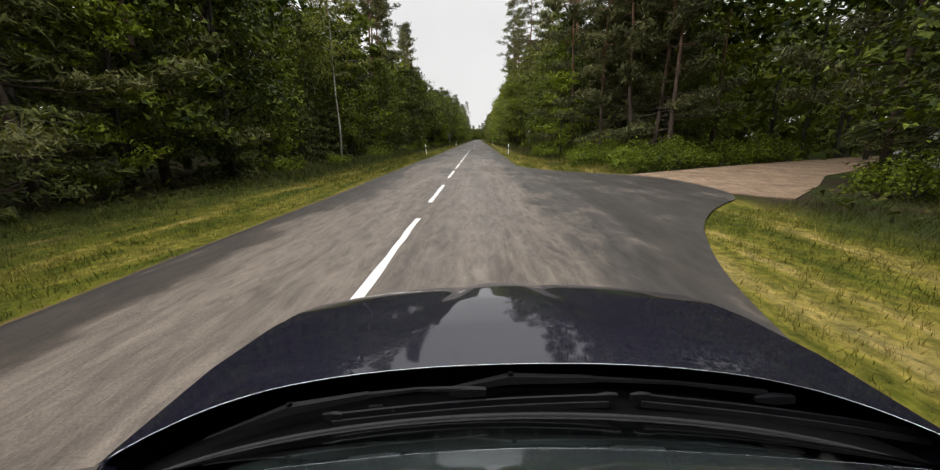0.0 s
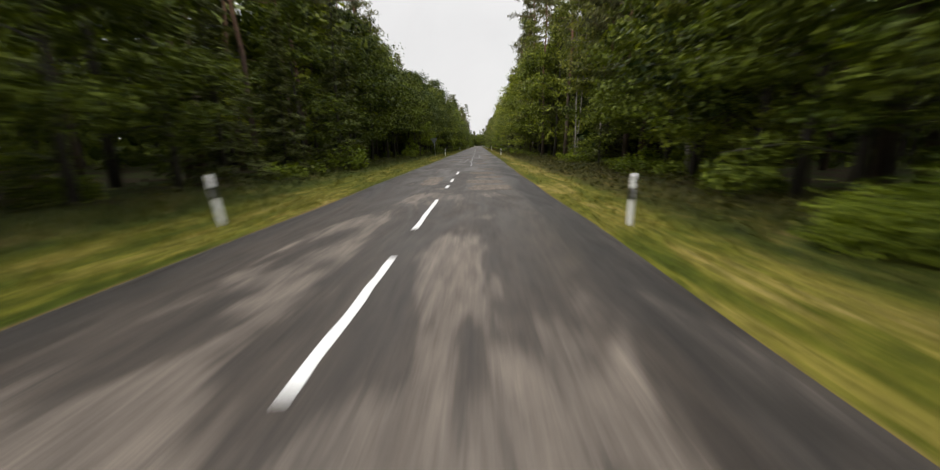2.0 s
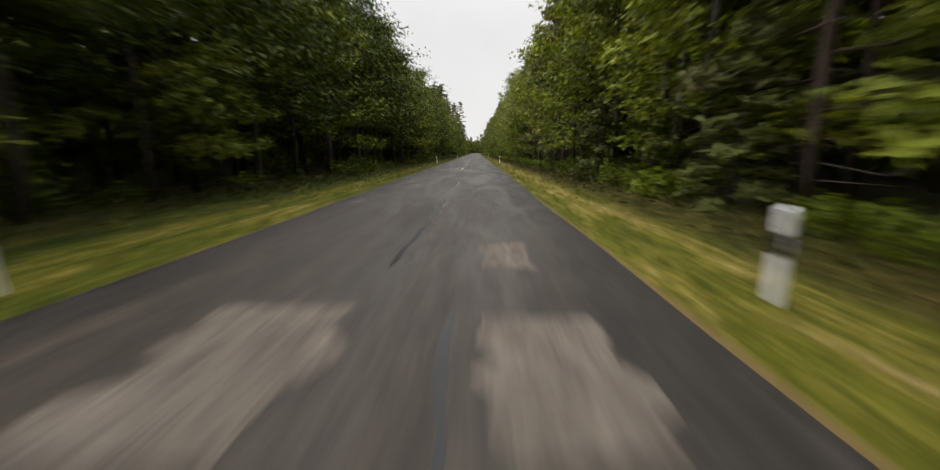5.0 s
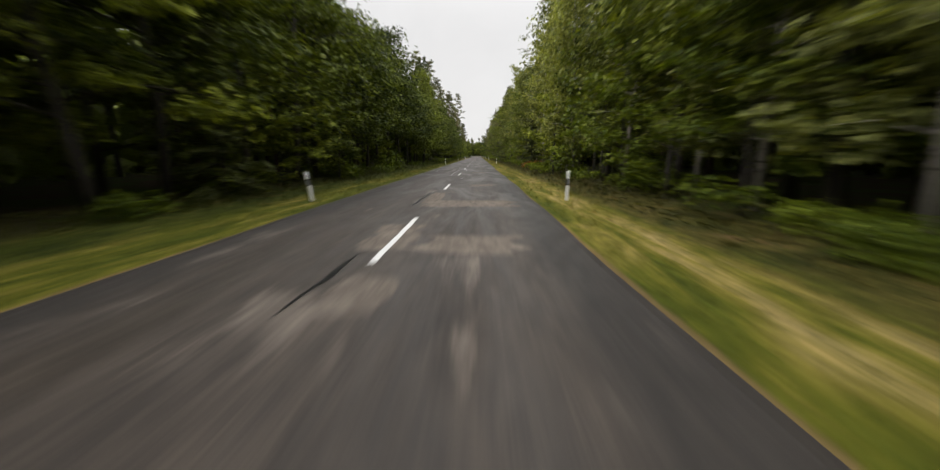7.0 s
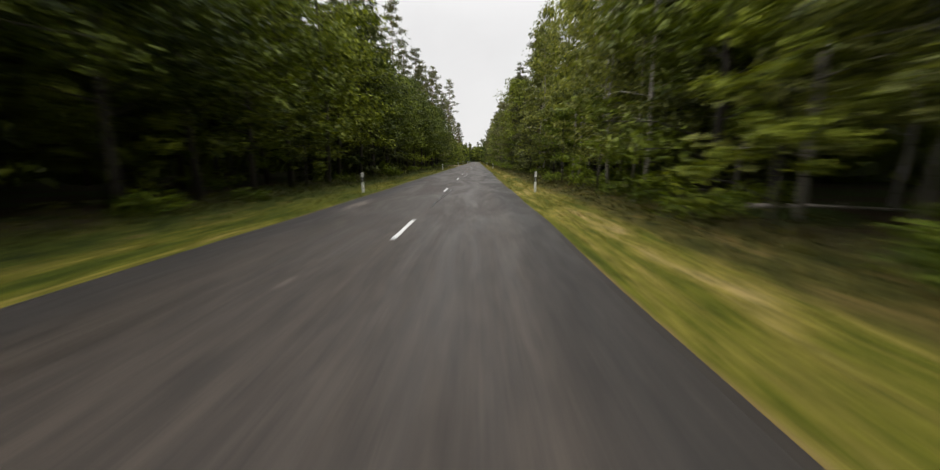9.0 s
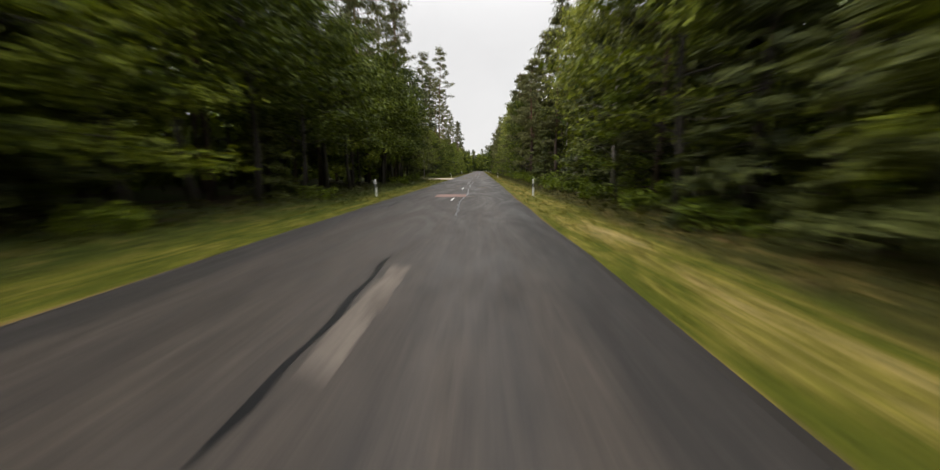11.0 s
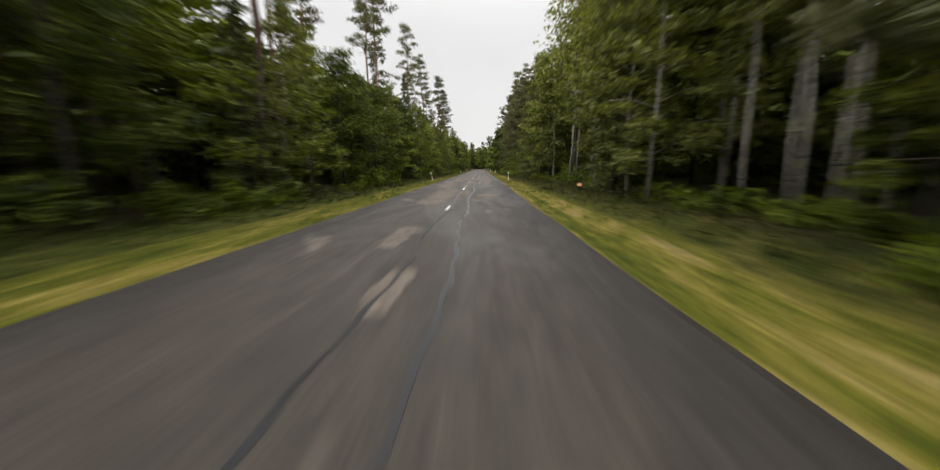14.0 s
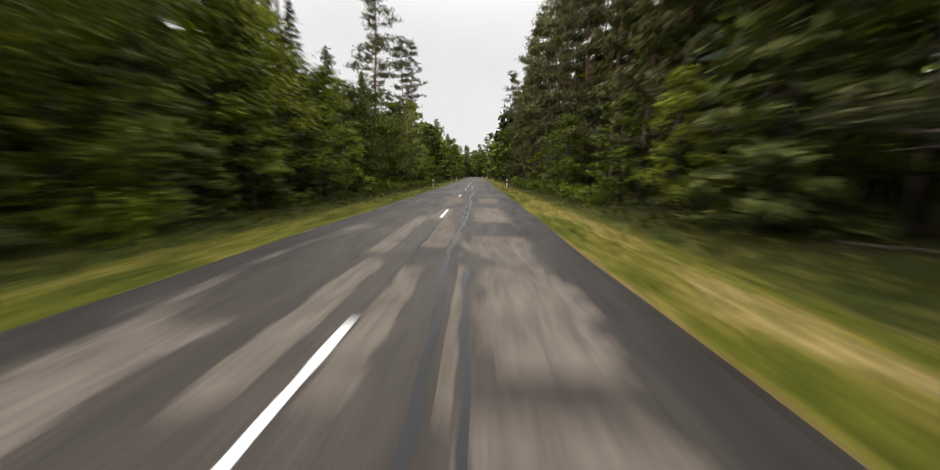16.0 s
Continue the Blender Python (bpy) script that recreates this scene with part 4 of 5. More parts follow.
for side in (-1, 1):
    # trees behind the start are unseen, added to shut out low light and for reflections
    y = -44.0
    while y < 640:
        far = y > 420
        x = side * plant_rng.uniform(8.3, 9.8)
        _, front, tall, second = stretch(side, y)
        if side > 0 and (36 < y < 80 or 354 < y < 378):
            x += 1.5
        bare_trunks = side > 0 and (162.5 < y < 174 or 299 < y < 307.5 or 320.5 < y < 331.5 or 58.5 < y < 65.0 or 246 < y < 258 or 17 < y < 37)
        bare_trunks |= side < 0 and 18.0 < y < 29.0
        if not open_ground(x, y) and not bare_trunks:
            plant(pick(front), x, y, tall)
        y += plant_rng.uniform(2.9, 4.3) * (1.35 if far else 1.0)
    y = -44.0
    while y < 640:
        x = side * plant_rng.uniform(12.0, 14.8)
        _, front, tall, second = stretch(side, y)
        if not open_ground(x, y) and not (side < 0 and 286 < y < 420 and plant_rng.random() < 0.45):
            kind = pick(second)
            if y > 40 and not (side < 0 and 268 < y < 312):
                kind = {"beech": "mid_leaf", "low_beech": "mid_leaf", "oak": "mid_leaf", "birch": "mid_birch", "spruce": "mid_spruce", "edge_pine": "mid_pine"}.get(kind, kind)
            plant(kind, x, y, 0.74 if side < 0 and 60 < y < 200 and kind == "pine" else 1.0 if y < 286 or side > 0 else 0.88)
        y += plant_rng.uniform(4.0, 5.6) * (1.3 if y > 420 else 1.0)
    y = -44.0
    while y < 640:
        x = side * plant_rng.uniform(17, 24)
        if not open_ground(x, y):
            plant(pick([("far_leaf", 3), ("far_pine", 2), ("far_spruce", 1)]), x, y, 1.0)
        y += plant_rng.uniform(4.6, 6.4)
    y = -20.0
    while y < 420:
        x = side * plant_rng.uniform(7.0, 8.3)
        if not open_ground(x, y) and plant_rng.random() < (0.25 if side < 0 and 62 < y < 264 else 0.3 if side < 0 and y < 286 else 0.8) and not (side > 0 and (36 < y < 80 or 311 < y < 320)):
            under = pick([("shrub", 4), ("fern", 5), ("sapling", 2), ("young_spruce", 0.6)])
            plant("fern" if side > 0 and 297 < y < 314 else under, x + (1.4 if side > 0 and 300 < y < 362 else 0.0), y, plant_rng.uniform(0.7, 1.1))
        y += plant_rng.uniform(1.6, 3.4)

    y = -20.0
    while y < 420:
        x = side * plant_rng.uniform(9.5, 12.5)
        if not open_ground(x, y) and plant_rng.random() < (0.9 if side > 0 and 36 < y < 80 else 0.35):
            plant(pick([("shrub", 3), ("fern", 2), ("sapling", 2), ("young_spruce", 1)]), x, y, plant_rng.uniform(0.8, 1.3))
        y += plant_rng.uniform(2.0, 3.8)

# single trees and saplings that stand out
SINGLES = [("tall_birch", -7.9, 25.4, 0.85), ("beech", -11.2, 18.5, 0.9), ("beech", -10.9, 22.0, 0.85), ("spruce", -10.2, 26.6, 0.8), ("beech", -11.0, 29.5, 0.85), ("young_spruce", -9.2, 22.6, 0.8), ("young_spruce", -9.4, 28.0, 0.9), ("sapling", -9.3, 19.5, 0.9), ("spruce", -10.6, 214, 1.42), ("spruce", -10.8, 226, 1.36), ("pine", -9.8, 266.5, 1.05), ("pine", -11.6, 269.4, 1.1), ("far_pine", -11, 222, 0.95), ("pine", -10.9, 259, 1.0), ("pine", -9.4, 303, 0.9), ("spruce", -11, 205, 1.45), ("beech", -8.9, 261.5, 0.95), ("beech", -8.6, 265.2, 0.95), ("beech", -8.7, 268.8, 0.9), ("pine", -10.4, 270.5, 0.9), ("spruce", 8.7, 314.8, 0.8), ("spruce", 10.5, 318.6, 0.85), ("edge_pine", 11.6, 323.6, 0.9), ("beech", -12, 268, 1.0), ("beech", -12.5, 263, 1.05), ("spruce", -12.5, 24.0, 0.9), ("tall_birch", 9.4, 322.6, 1.15), ("tall_birch", 9.2, 328.6, 1.1), ("tall_birch", 9.5, 329.2, 1.15), ("tall_birch", 9.9, 328.9, 1.1), ("tall_birch", 10.9, 335, 0.95),
           ("tall_birch", 11.3, 336, 1.0), ("tall_birch", 10.4, 303.4, 0.95), ("tall_birch", 10.5, 304.6, 1.0), ("tall_birch", 10.1, 306.4, 1.0),
           ("tall_birch", 10.9, 305.5, 1.05), ("tall_birch", 10.1, 302.5, 1.0), ("tall_birch", 10.8, 300.5, 0.95),
           ("tall_birch", 8.6, 168.2, 1.0), ("tall_birch", 8.9, 164.8, 1.05), ("tall_birch", 10.6, 169.2, 1.05), ("tall_birch", 9.5, 172.2, 1.0), ("tall_birch", 9.8, 175.2, 1.0), ("tall_birch", 11, 178, 1.0), ("tall_birch", 10.4, 191.8, 1.0),
           ("tall_birch", 9.2, 63.4, 0.85), ("tall_birch", 9.5, 63.9, 0.9), ("tall_birch", 10.8, 62.2, 0.9), ("tall_birch", 10.4, 60.8, 0.85), ("tall_birch", 10.3, 47.6, 1.05), ("tall_birch", 10.6, 246, 1.0), ("tall_birch", 9.8, 252, 0.95), ("tall_birch", 10.2, 256, 1.0),
           ("sapling", 8.2, 151, 0.9), ("young_oak", 8.2, 358, 0.8), ("young_oak", 8.0, 362.3, 1.0), ("young_oak", 8.1, 373.6, 0.95), ("young_spruce", 8.2, 379, 0.9), ("young_oak", 7.9, 385, 0.7), ("sapling", 8.0, 160, 0.9), ("sapling", 7.9, 178, 0.9), ("sapling", 7.6, 296, 0.8),
           ("pine", -13.8, 79, 1.05), ("pine", -12.0, 60, 1.02), ("pine", -11.5, 47, 0.95), ("pine", -11.0, 51.5, 0.9), ("pine", -11.6, 66, 1.0), ("pine", -10.8, 72, 0.95), ("pine", -8.8, 310.6, 1.05), ("pine", -10.4, 315, 0.97), ("pine", -12, 306, 0.95), ("pine", -10, 331, 0.9),
           ("pine", -8.9, 366.5, 1.02), ("pine", -9.2, 383.5, 1.22), ("pine", -9.3, 401, 0.92), ("pine", -10.5, 414, 0.9), ("pine", -10.8, 299, 0.95), ("pine", -10.6, 338, 0.95), ("pine", -9.5, 352, 0.9),
           ("edge_pine", 12.0, 24.4, 0.95), ("edge_pine", 9.5, 27.0, 0.9), ("edge_pine", 11.0, 25.5, 1.05), ("edge_pine", 15.5, 30.0, 1.05), ("edge_pine", 14.4, 8.6, 0.9), ("edge_pine", 17.5, 6.5, 0.95),
           ("edge_pine", 14.6, 11.2, 0.8), ("pine", 11.0, 40, 1.1), ("pine", 11.6, 47, 1.05), ("pine", 10.8, 54, 1.1), ("pine", 11.4, 61, 1.05), ("pine", 12.2, 35, 1.05), ("pine", 13.2, 30, 1.05), ("pine", 9.8, 70, 1.1), ("pine", 8.9, 78, 1.1), ("pine", 9.3, 89, 1.12), ("pine", 8.9, 101, 1.1), ("pine", 9.6, 111, 1.1), ("pine", 10.0, 118, 1.05), ("pine", 10.2, 392, 1.0), ("pine", 9.6, 400, 1.05), ("pine", 10.4, 384, 1.0), ("pine", 9.8, 376, 0.9), ("pine", 9.4, 409, 1.05)]
for i in range(16):
    x = 7.8 + i * 0.95
    SINGLES.append((("fern", "shrub", "shrub")[i % 3], x, 17.6 + (x - 7.7) * 0.66 + 1.4 * (i % 2), 0.95))
for i in range(12):
    x = 6.8 + i * 0.9
    SINGLES.append((("fern", "fern", "shrub")[i % 3], x, 21.5 + (x - 7.7) * 0.5 + 1.4 * (i % 2), 0.95))
SINGLES += [("oak", 12.2, 58.0, 0.9), ("low_beech", 12.0, 61.4, 0.9), ("low_beech", 11.8, 65.6, 0.9), ("oak", 12.6, 68.4, 0.9), ("young_spruce", 10.4, 59.0, 0.9), ("sapling", 10.2, 66.2, 0.8),
            ("oak", 9.4, 133.6, 0.95), ("oak", 9.0, 139.6, 0.9), ("sapling", 7.9, 134.4, 0.9), ("edge_pine", 10.8, 130.4, 0.95), ("low_beech", 10.6, 136.4, 0.9), ("sapling", 8.0, 145.4, 0.9),
            ("spruce", -9.3, 3.0, 0.8), ("spruce", -9.1, 8.6, 0.85), ("edge_pine", -9.3, 12.6, 0.9), ("young_spruce", -8.5, 15.2, 1.0), ("young_spruce", -8.4, 6.0, 0.9), ("sapling", -8.6, 10.4, 0.8),
            ("birch", 8.2, 152.5, 0.9), ("birch", 8.5, 158.0, 0.9), ("sapling", 7.3, 155.2, 1.1), ("sapling", 7.4, 141.0, 1.0), ("birch", 8.4, 143.5, 0.9), ("spruce", 15.2, 11.6, 1.0), ("spruce", 17.8, 9.0, 1.0), ("spruce", -9.4, 350, 0.95), ("spruce", -9.0, 361, 0.85), ("sapling", 8.6, 371, 0.9), ("tall_birch", 11.7, 258, 1.0),
            ("tall_birch", 9.9, 251.6, 1.0), ("tall_birch", 10.4, 254.2, 1.05), ("edge_pine", 10.2, 29.4, 1.0), ("edge_pine", 8.9, 32.2, 1.0), ("edge_pine", 12.8, 28.2, 1.0), ("beech", 11.2, 33.4, 0.9), ("edge_pine", 13.5, 33, 1.0), ("oak", 13.2, 37.5, 0.9), ("beech", 9.4, 40.5, 0.85), ("oak", -14, 289.5, 0.9), ("beech", -17.2, 291.2, 1.0), ("beech", -20.5, 289.6, 1.0), ("oak", -12.3, 291, 0.9), ("oak", -24, 290.5, 1.0), ("beech", -18, 274.2, 0.9), ("oak", -22.5, 275, 0.9), ("beech", -27, 278, 1.0), ("beech", -28, 291, 1.0)]
for i in range(54):
    x, y = 7.0 + (i * 0.618 % 1) * 6.5, 21.0 + (i * 0.381 % 1) * 15.5
    if y > 19.5 + (x - 7.7) * 0.66:
        SINGLES.append((("fern", "shrub", "fern", "fern")[i % 4], x, y, 0.9))
for i in range(10):
    SINGLES.append((("fern", "shrub")[i % 2], 12.5 + (i % 5) * 0.8, 2.5 + 0.9 * i, 0.8))
for i in range(16):
    SINGLES.append((("shrub", "fern", "sapling", "fern")[i % 4], 8.8 + (i * 0.618 % 1) * 2.6, 42.0 + i * 1.5, 0.9))
for kind, x, y, s in SINGLES:
    plant(kind, x, y, s)
for p in PROTOS:
    for o in (*p.children, p):
        bpy.data.objects.remove(o)


def deep_woods():
    """The unlit depth of the forest on both sides and beyond the bend."""
    rng = np.random.default_rng(5)
    n = 46000
    side = rng.choice((-1.0, 1.0), n)
    y = rng.uniform(-60, 720, n)
    x = side * rng.uniform(23, 40, n)
    z = rng.uniform(0, 1, n) ** 1.25 * 16 + 0.2
    low = rng.uniform(size=n) < 0.35
    z = np.where(low, rng.uniform(0.1, 5.5, n), z)
    near_start = (y > -25) & (y < 62)
    keep = ~near_start & ~((np.abs(y - 13 - (np.abs(x) - 9) * 0.95) < 4) & (x > 0) & (z < 5))
    pts = np.stack((x, y, z), 1)[keep]
    moved = np.array([(*bend(a, b), c) for a, b, c in pts])
    out = np.zeros_like(moved)
    out[:, 0] = -np.sign(pts[:, 0])
    ob = part("deep_woods", leaves(rng, moved, out, 1.9, 0.8, 0.15), BEECH_LEAF)
    tagged(ob, "dark depth of the mixed forest behind the roadside trees", "forest", kind="stuff")
    n = 24000
    x = rng.choice((-1.0, 1.0), n) * rng.uniform(44, 75, n)
    wall = np.stack((x, rng.uniform(-90, 760, n), rng.uniform(0, 1, n) ** 1.3 * 16), 1)
    moved = np.array([(*bend(a, b), c) for a, b, c in wall])
    ob = part("far_woods", leaves(rng, moved, np.sign(-wall[:, :1]) * np.array(((1, 0, 0),)), 3.6, 0.8, 0.15), BEECH_LEAF)
    tagged(ob, "far dark trees of the forest", "forest", kind="stuff")
    # flat leaf layers added below the treetops, to block sky light from the forest
    for n, near, far, size in ((40000, 11.5, 25, 2.2), (44000, 25, 80, 3.3)):
        x = rng.choice((-1.0, 1.0), n) * rng.uniform(near, far, n)
        y = rng.uniform(-90, 760, n)
        z = np.where((x < 0) & (y > 270), rng.uniform(6.0, 9.0, n), rng.uniform(9.0, 13.0, n))
        clear_way = (x < 0) & (x > -30) & (np.abs(y - 284) < 14)
        near_start = (y > -25) & (y < 62) & (np.abs(x) < 45)
        roof = np.stack((x, y, z), 1)[~clear_way & ~near_start]
        moved = np.array([(*bend(a, b), c) for a, b, c in roof])
        ob = part("canopy", leaves(rng, moved, np.zeros_like(moved), size, 0.8, 2.0), BEECH_LEAF)
        tagged(ob, "leaf layer added behind the roadside trees to keep sky light out", "forest", kind="stuff")
    # the same added light-blocking layer with smaller leaves, around the side road
    n = 34000
    x, y = rng.choice((-1.0, 1.0), n) * rng.uniform(11.5, 45, n), rng.uniform(-25, 62, n)
    fine = np.stack((x, y, rng.uniform(9, 13, n)), 1)
    ob = part("fine_canopy", leaves(rng, fine, np.zeros_like(fine), 0.75, 0.7, 1.2), BEECH_LEAF)
    tagged(ob, "leaf layer added over the forest by the side road to keep sky light out", "forest", kind="stuff")
    n = 30000
    x, y = rng.choice((-1.0, 1.0), n) * rng.uniform(23, 44, n), rng.uniform(-25, 62, n)
    fine = np.stack((x, y, rng.uniform(0, 1, n) ** 1.3 * 14 + 0.1), 1)
    fine = fine[~((np.abs(y - 12.2 - (x - 7.3) * 0.66) < 3) & (fine[:, 2] < 4) & (x < 36))]
    ob = part("fine_woods", leaves(rng, fine, np.sign(-fine[:, :1]) * np.array(((1, 0, 0),)), 0.7, 0.7, 0.3), BEECH_LEAF)
    tagged(ob, "dark foliage deep in the forest by the side road", "forest", kind="stuff")
    spots = rng.uniform(size=(700, 2))
    trunks = []
    for a, b in spots:
        px, py = (24 + 18 * a) * (1 if b > 0.5 else -1), -60 + 760 * ((b * 2) % 1)
        qx, qy = bend(px, py)
        trunks.append(tube(((qx, qy, -0.2), (qx, qy, 13)), (0.16, 0.09), 5))
    tagged(part("deep_trunks", joined(trunks), BARK), "grey trunks deep in the forest", "forest", kind="stuff")


def grass():
    rng = np.random.default_rng(9)
    n, close = 54000, 38000
    y = np.concatenate((np.where(rng.uniform(size=n) < 0.92, rng.uniform(-4, 400, n), rng.uniform(400, 540, n)), rng.uniform(-2, 1, close) ** 2 * 11 - 2))
    n += close
    side = rng.choice((-1.0, 1.0), n)
    wide = np.where((side > 0) & (y < 80), 8.5, 4.9)
    d = rng.uniform(0, 1, n) ** 0.9 * wide
    edge = np.where(side > 0, 3.42, np.interp(y, (60, 140), (2.94, 3.40)))
    x = side * (edge + d)
    apron_edge = np.interp(y, (1.8, 3.6, 5.0, 6.8, 8.5, 9.9, 10.0, 15.5, 15.6, 17.2, 18.9, 21.5), (3.3, 3.75, 4.3, 5.2, 6.5, 8.0, 30, 30, 8.0, 5.6, 4.2, 3.3))
    keep = ~((x > 0) & (y > 1.8) & (y < 21.5) & (x < apron_edge + 0.08))
    keep &= ~((x > 6.5) & (np.abs(y - 12.2 - (x - 7.3) * 0.73) < 4.0) & (y < 30))
    keep &= ~((x < 0) & (np.abs(y - 280.5) < 6.0 - np.clip((-x - 3.2) * 1.0, 0, 4.0)))
    x, y, d, side = x[keep], y[keep], d[keep], side[keep]
    n = len(x)
    tall = (0.06 + 0.03 * np.minimum(d, 4) + 0.12 * (d > 3.0)) * rng.uniform(0.5, 1.4, n) * np.where(y < 14, 0.45, 1.0)
    slim = np.where(y < 12, 0.45, 1.0)
    verts = np.empty((n, 9, 3))
    for b in range(3):
        w = rng.uniform(0, 6.28, n)
        ox, oy = x + rng.normal(size=n) * 0.06, y + rng.normal(size=n) * 0.06
        half = (0.006 + 0.012 * rng.uniform(size=n)) * slim
        verts[:, 3 * b] = np.stack((ox - np.cos(w) * half, oy - np.sin(w) * half, np.full(n, -0.05)), 1)
        verts[:, 3 * b + 1] = np.stack((ox + np.cos(w) * half, oy + np.sin(w) * half, np.full(n, -0.05)), 1)
        lean = tall * 0.85
        verts[:, 3 * b + 2] = np.stack((ox + rng.normal(size=n) * lean, oy + rng.normal(size=n) * lean, tall), 1)
    ob = part("grass", ([tuple(v) for v in verts.reshape(-1, 3)], [(3 * i, 3 * i + 1, 3 * i + 2) for i in range(3 * n)]), GRASS)
    tagged(ob, "yellow-green roadside grass, taller towards the trees", "grass", kind="stuff")


def brambles():
    """Low rough growth between the mown strip and the trees."""
    rng = np.random.default_rng(17)
    n = 90000
    y = rng.uniform(-6, 400, n)
    side = rng.choice((-1.0, 1.0), n)
    start = np.where(side > 0, 5.6, np.interp(y, (262, 300), (6.6, 5.0)))
    x = side * (start + (9.6 - start) * rng.uniform(0, 1, n) ** 0.8)
    lump = 0.5 + 0.5 * np.sin(x * 2.1 + np.sin(y * 0.43) * 2.0) * np.sin(y * 1.13 + x * 0.7) * np.cos(y * 0.31)
    keep = rng.uniform(size=n) < 0.25 + 0.75 * lump
    keep &= ~((x > 0) & (y > 0) & (y < 21.5) & (x < 8.6)) & ~((x > 6) & (np.abs(y - 12.2 - (x - 7.3) * 0.73) < 4.4))
    keep &= ~((x < 0) & (np.abs(y - 280.5) < 6))
    x, y, lump, start = x[keep], y[keep], lump[keep], start[keep]
    rise_up = np.clip((np.abs(x) - start) / 2.0, 0.15, 1)
    z = rng.uniform(0, 1, len(x)) * (0.12 + 0.55 * lump) * rise_up
    pts = np.stack((x, y, z), 1)
    ob = part("brambles", leaves(rng, pts, np.zeros_like(pts), 0.17, 0.55, 0.9), BRAMBLE_LEAF)
    tagged(ob, "low brambles, grass tufts and ferns along the forest edge", "undergrowth", kind="stuff")


deep_woods()
grass()
brambles()


# ---- the dark car under the lens at the start of the drive ----
def paint_material():
    m, tree, b = material("dark_blue_car_paint", 0.5, 0.0, 0.05)
    flake = noise_tex(tree, 900.0, 2.0, 0.6)
    tree.links.new(ramp_of(tree, flake, [(0.35, (0.006, 0.0058, 0.012)), (0.7, (0.013, 0.0125, 0.024))]), b.inputs["Base Color"])
    b.inputs["Coat Weight"].default_value, b.inputs["Coat Roughness"].default_value = 1.0, 0.04
    return m


def glass_material():
    m, tree, b = material("windscreen_glass", 0.02, 0.0, 0.5)
    b.inputs["Base Color"].default_value = (0.72, 0.82, 0.80, 1)
    b.inputs["Transmission Weight"].default_value = 1.0
    b.inputs["IOR"].default_value = 1.45
    return m


def grid_part(name, rows, mat, parent, label="", thick=0.0):
    """A sheet lofted through rows of points, thickened downwards."""
    n, k = len(rows[0]), len(rows)
    verts = [tuple(p) for r in rows for p in r]
    faces = [(j * n + i, j * n + i + 1, (j + 1) * n + i + 1, (j + 1) * n + i) for j in range(k - 1) for i in range(n - 1)]
    ob = smooth(part(name, (verts, faces), mat, parent, label))
    if thick:
        mod = ob.modifiers.new("thickness", "SOLIDIFY")
        mod.thickness, mod.offset = thick, -1
        mod = ob.modifiers.new("sharp_rim", "EDGE_SPLIT")
        mod.split_angle = radians(45)
    return ob


def box_part(name, size, where, mat, parent, label="", turn=(0, 0, 0), edge=0.006):
    bm = bmesh.new()
    bmesh.ops.create_cube(bm, size=1, matrix=Matrix.LocRotScale(None, None, size))
    bmesh.ops.bevel(bm, geom=bm.edges[:], offset=edge, segments=2, affect="EDGES")
    bmesh.ops.transform(bm, matrix=pose(*where, *turn), verts=bm.verts[:])
    return part(name, bm, mat, parent, label)


def wheel(parent, x, y, r=0.32):
    s = 1 if x > 0 else -1
    tyre = part("tyre", ring([(0.10, r - 0.03), (0.085, r), (-0.085, r), (-0.10, r - 0.03), (-0.10, r - 0.1), (0.10, r - 0.1)], 28), RUBBER, parent)
    tyre.matrix_basis = pose(x, y, r)
    part("rim", ring([(0.09 * s, r - 0.1), (-0.09 * s, r - 0.1), (-0.09 * s, 0.03), (0.07 * s, 0.03), (0.05 * s, 0.1)], 20), ZINC, tyre)
    return tyre


def ring(profile, sides):
    """A solid turned round the x axis from a closed profile of (x, radius)."""
    n = len(profile)
    verts, faces = [], []
    for k in range(sides):
        w = 2 * math.pi * k / sides
        verts += [(x, r * math.cos(w), r * math.sin(w)) for x, r in profile]
    for k in range(sides):
        for i in range(n):
            j, q = (i + 1) % n, (k + 1) % sides
            faces.append((k * n + i, k * n + j, q * n + j, q * n + i))
    return verts, faces


CAR_PAINT, WINDSCREEN = paint_material(), glass_material()
RUBBER = plain("black_rubber", (0.008, 0.008, 0.009), 0.6, 0.0, 0.3, grain=0.25)
COWL = plain("black_cowl_plastic", (0.003, 0.003, 0.0035), 0.7, 0.0, 0.05, grain=0.3, scale=60.0)
WIPER = plain("satin_black_metal", (0.005, 0.0048, 0.006), 0.45, 0.0, 0.22, grain=0.2, scale=60.0)
DASH = plain("dark_dashboard", (0.012, 0.015, 0.016), 0.8, grain=0.2, scale=80.0)
CHROME = plain("bright_edge_trim", (0.7, 0.7, 0.7), 0.2, 1.0, grain=0.05)


def lerp(table, v):
    for (a, p), (b, q) in zip(table, table[1:]):
        if v <= b:
            k = min(1, max(0, (v - a) / (b - a)))
            return p + (q - p) * k
    return table[-1][1]


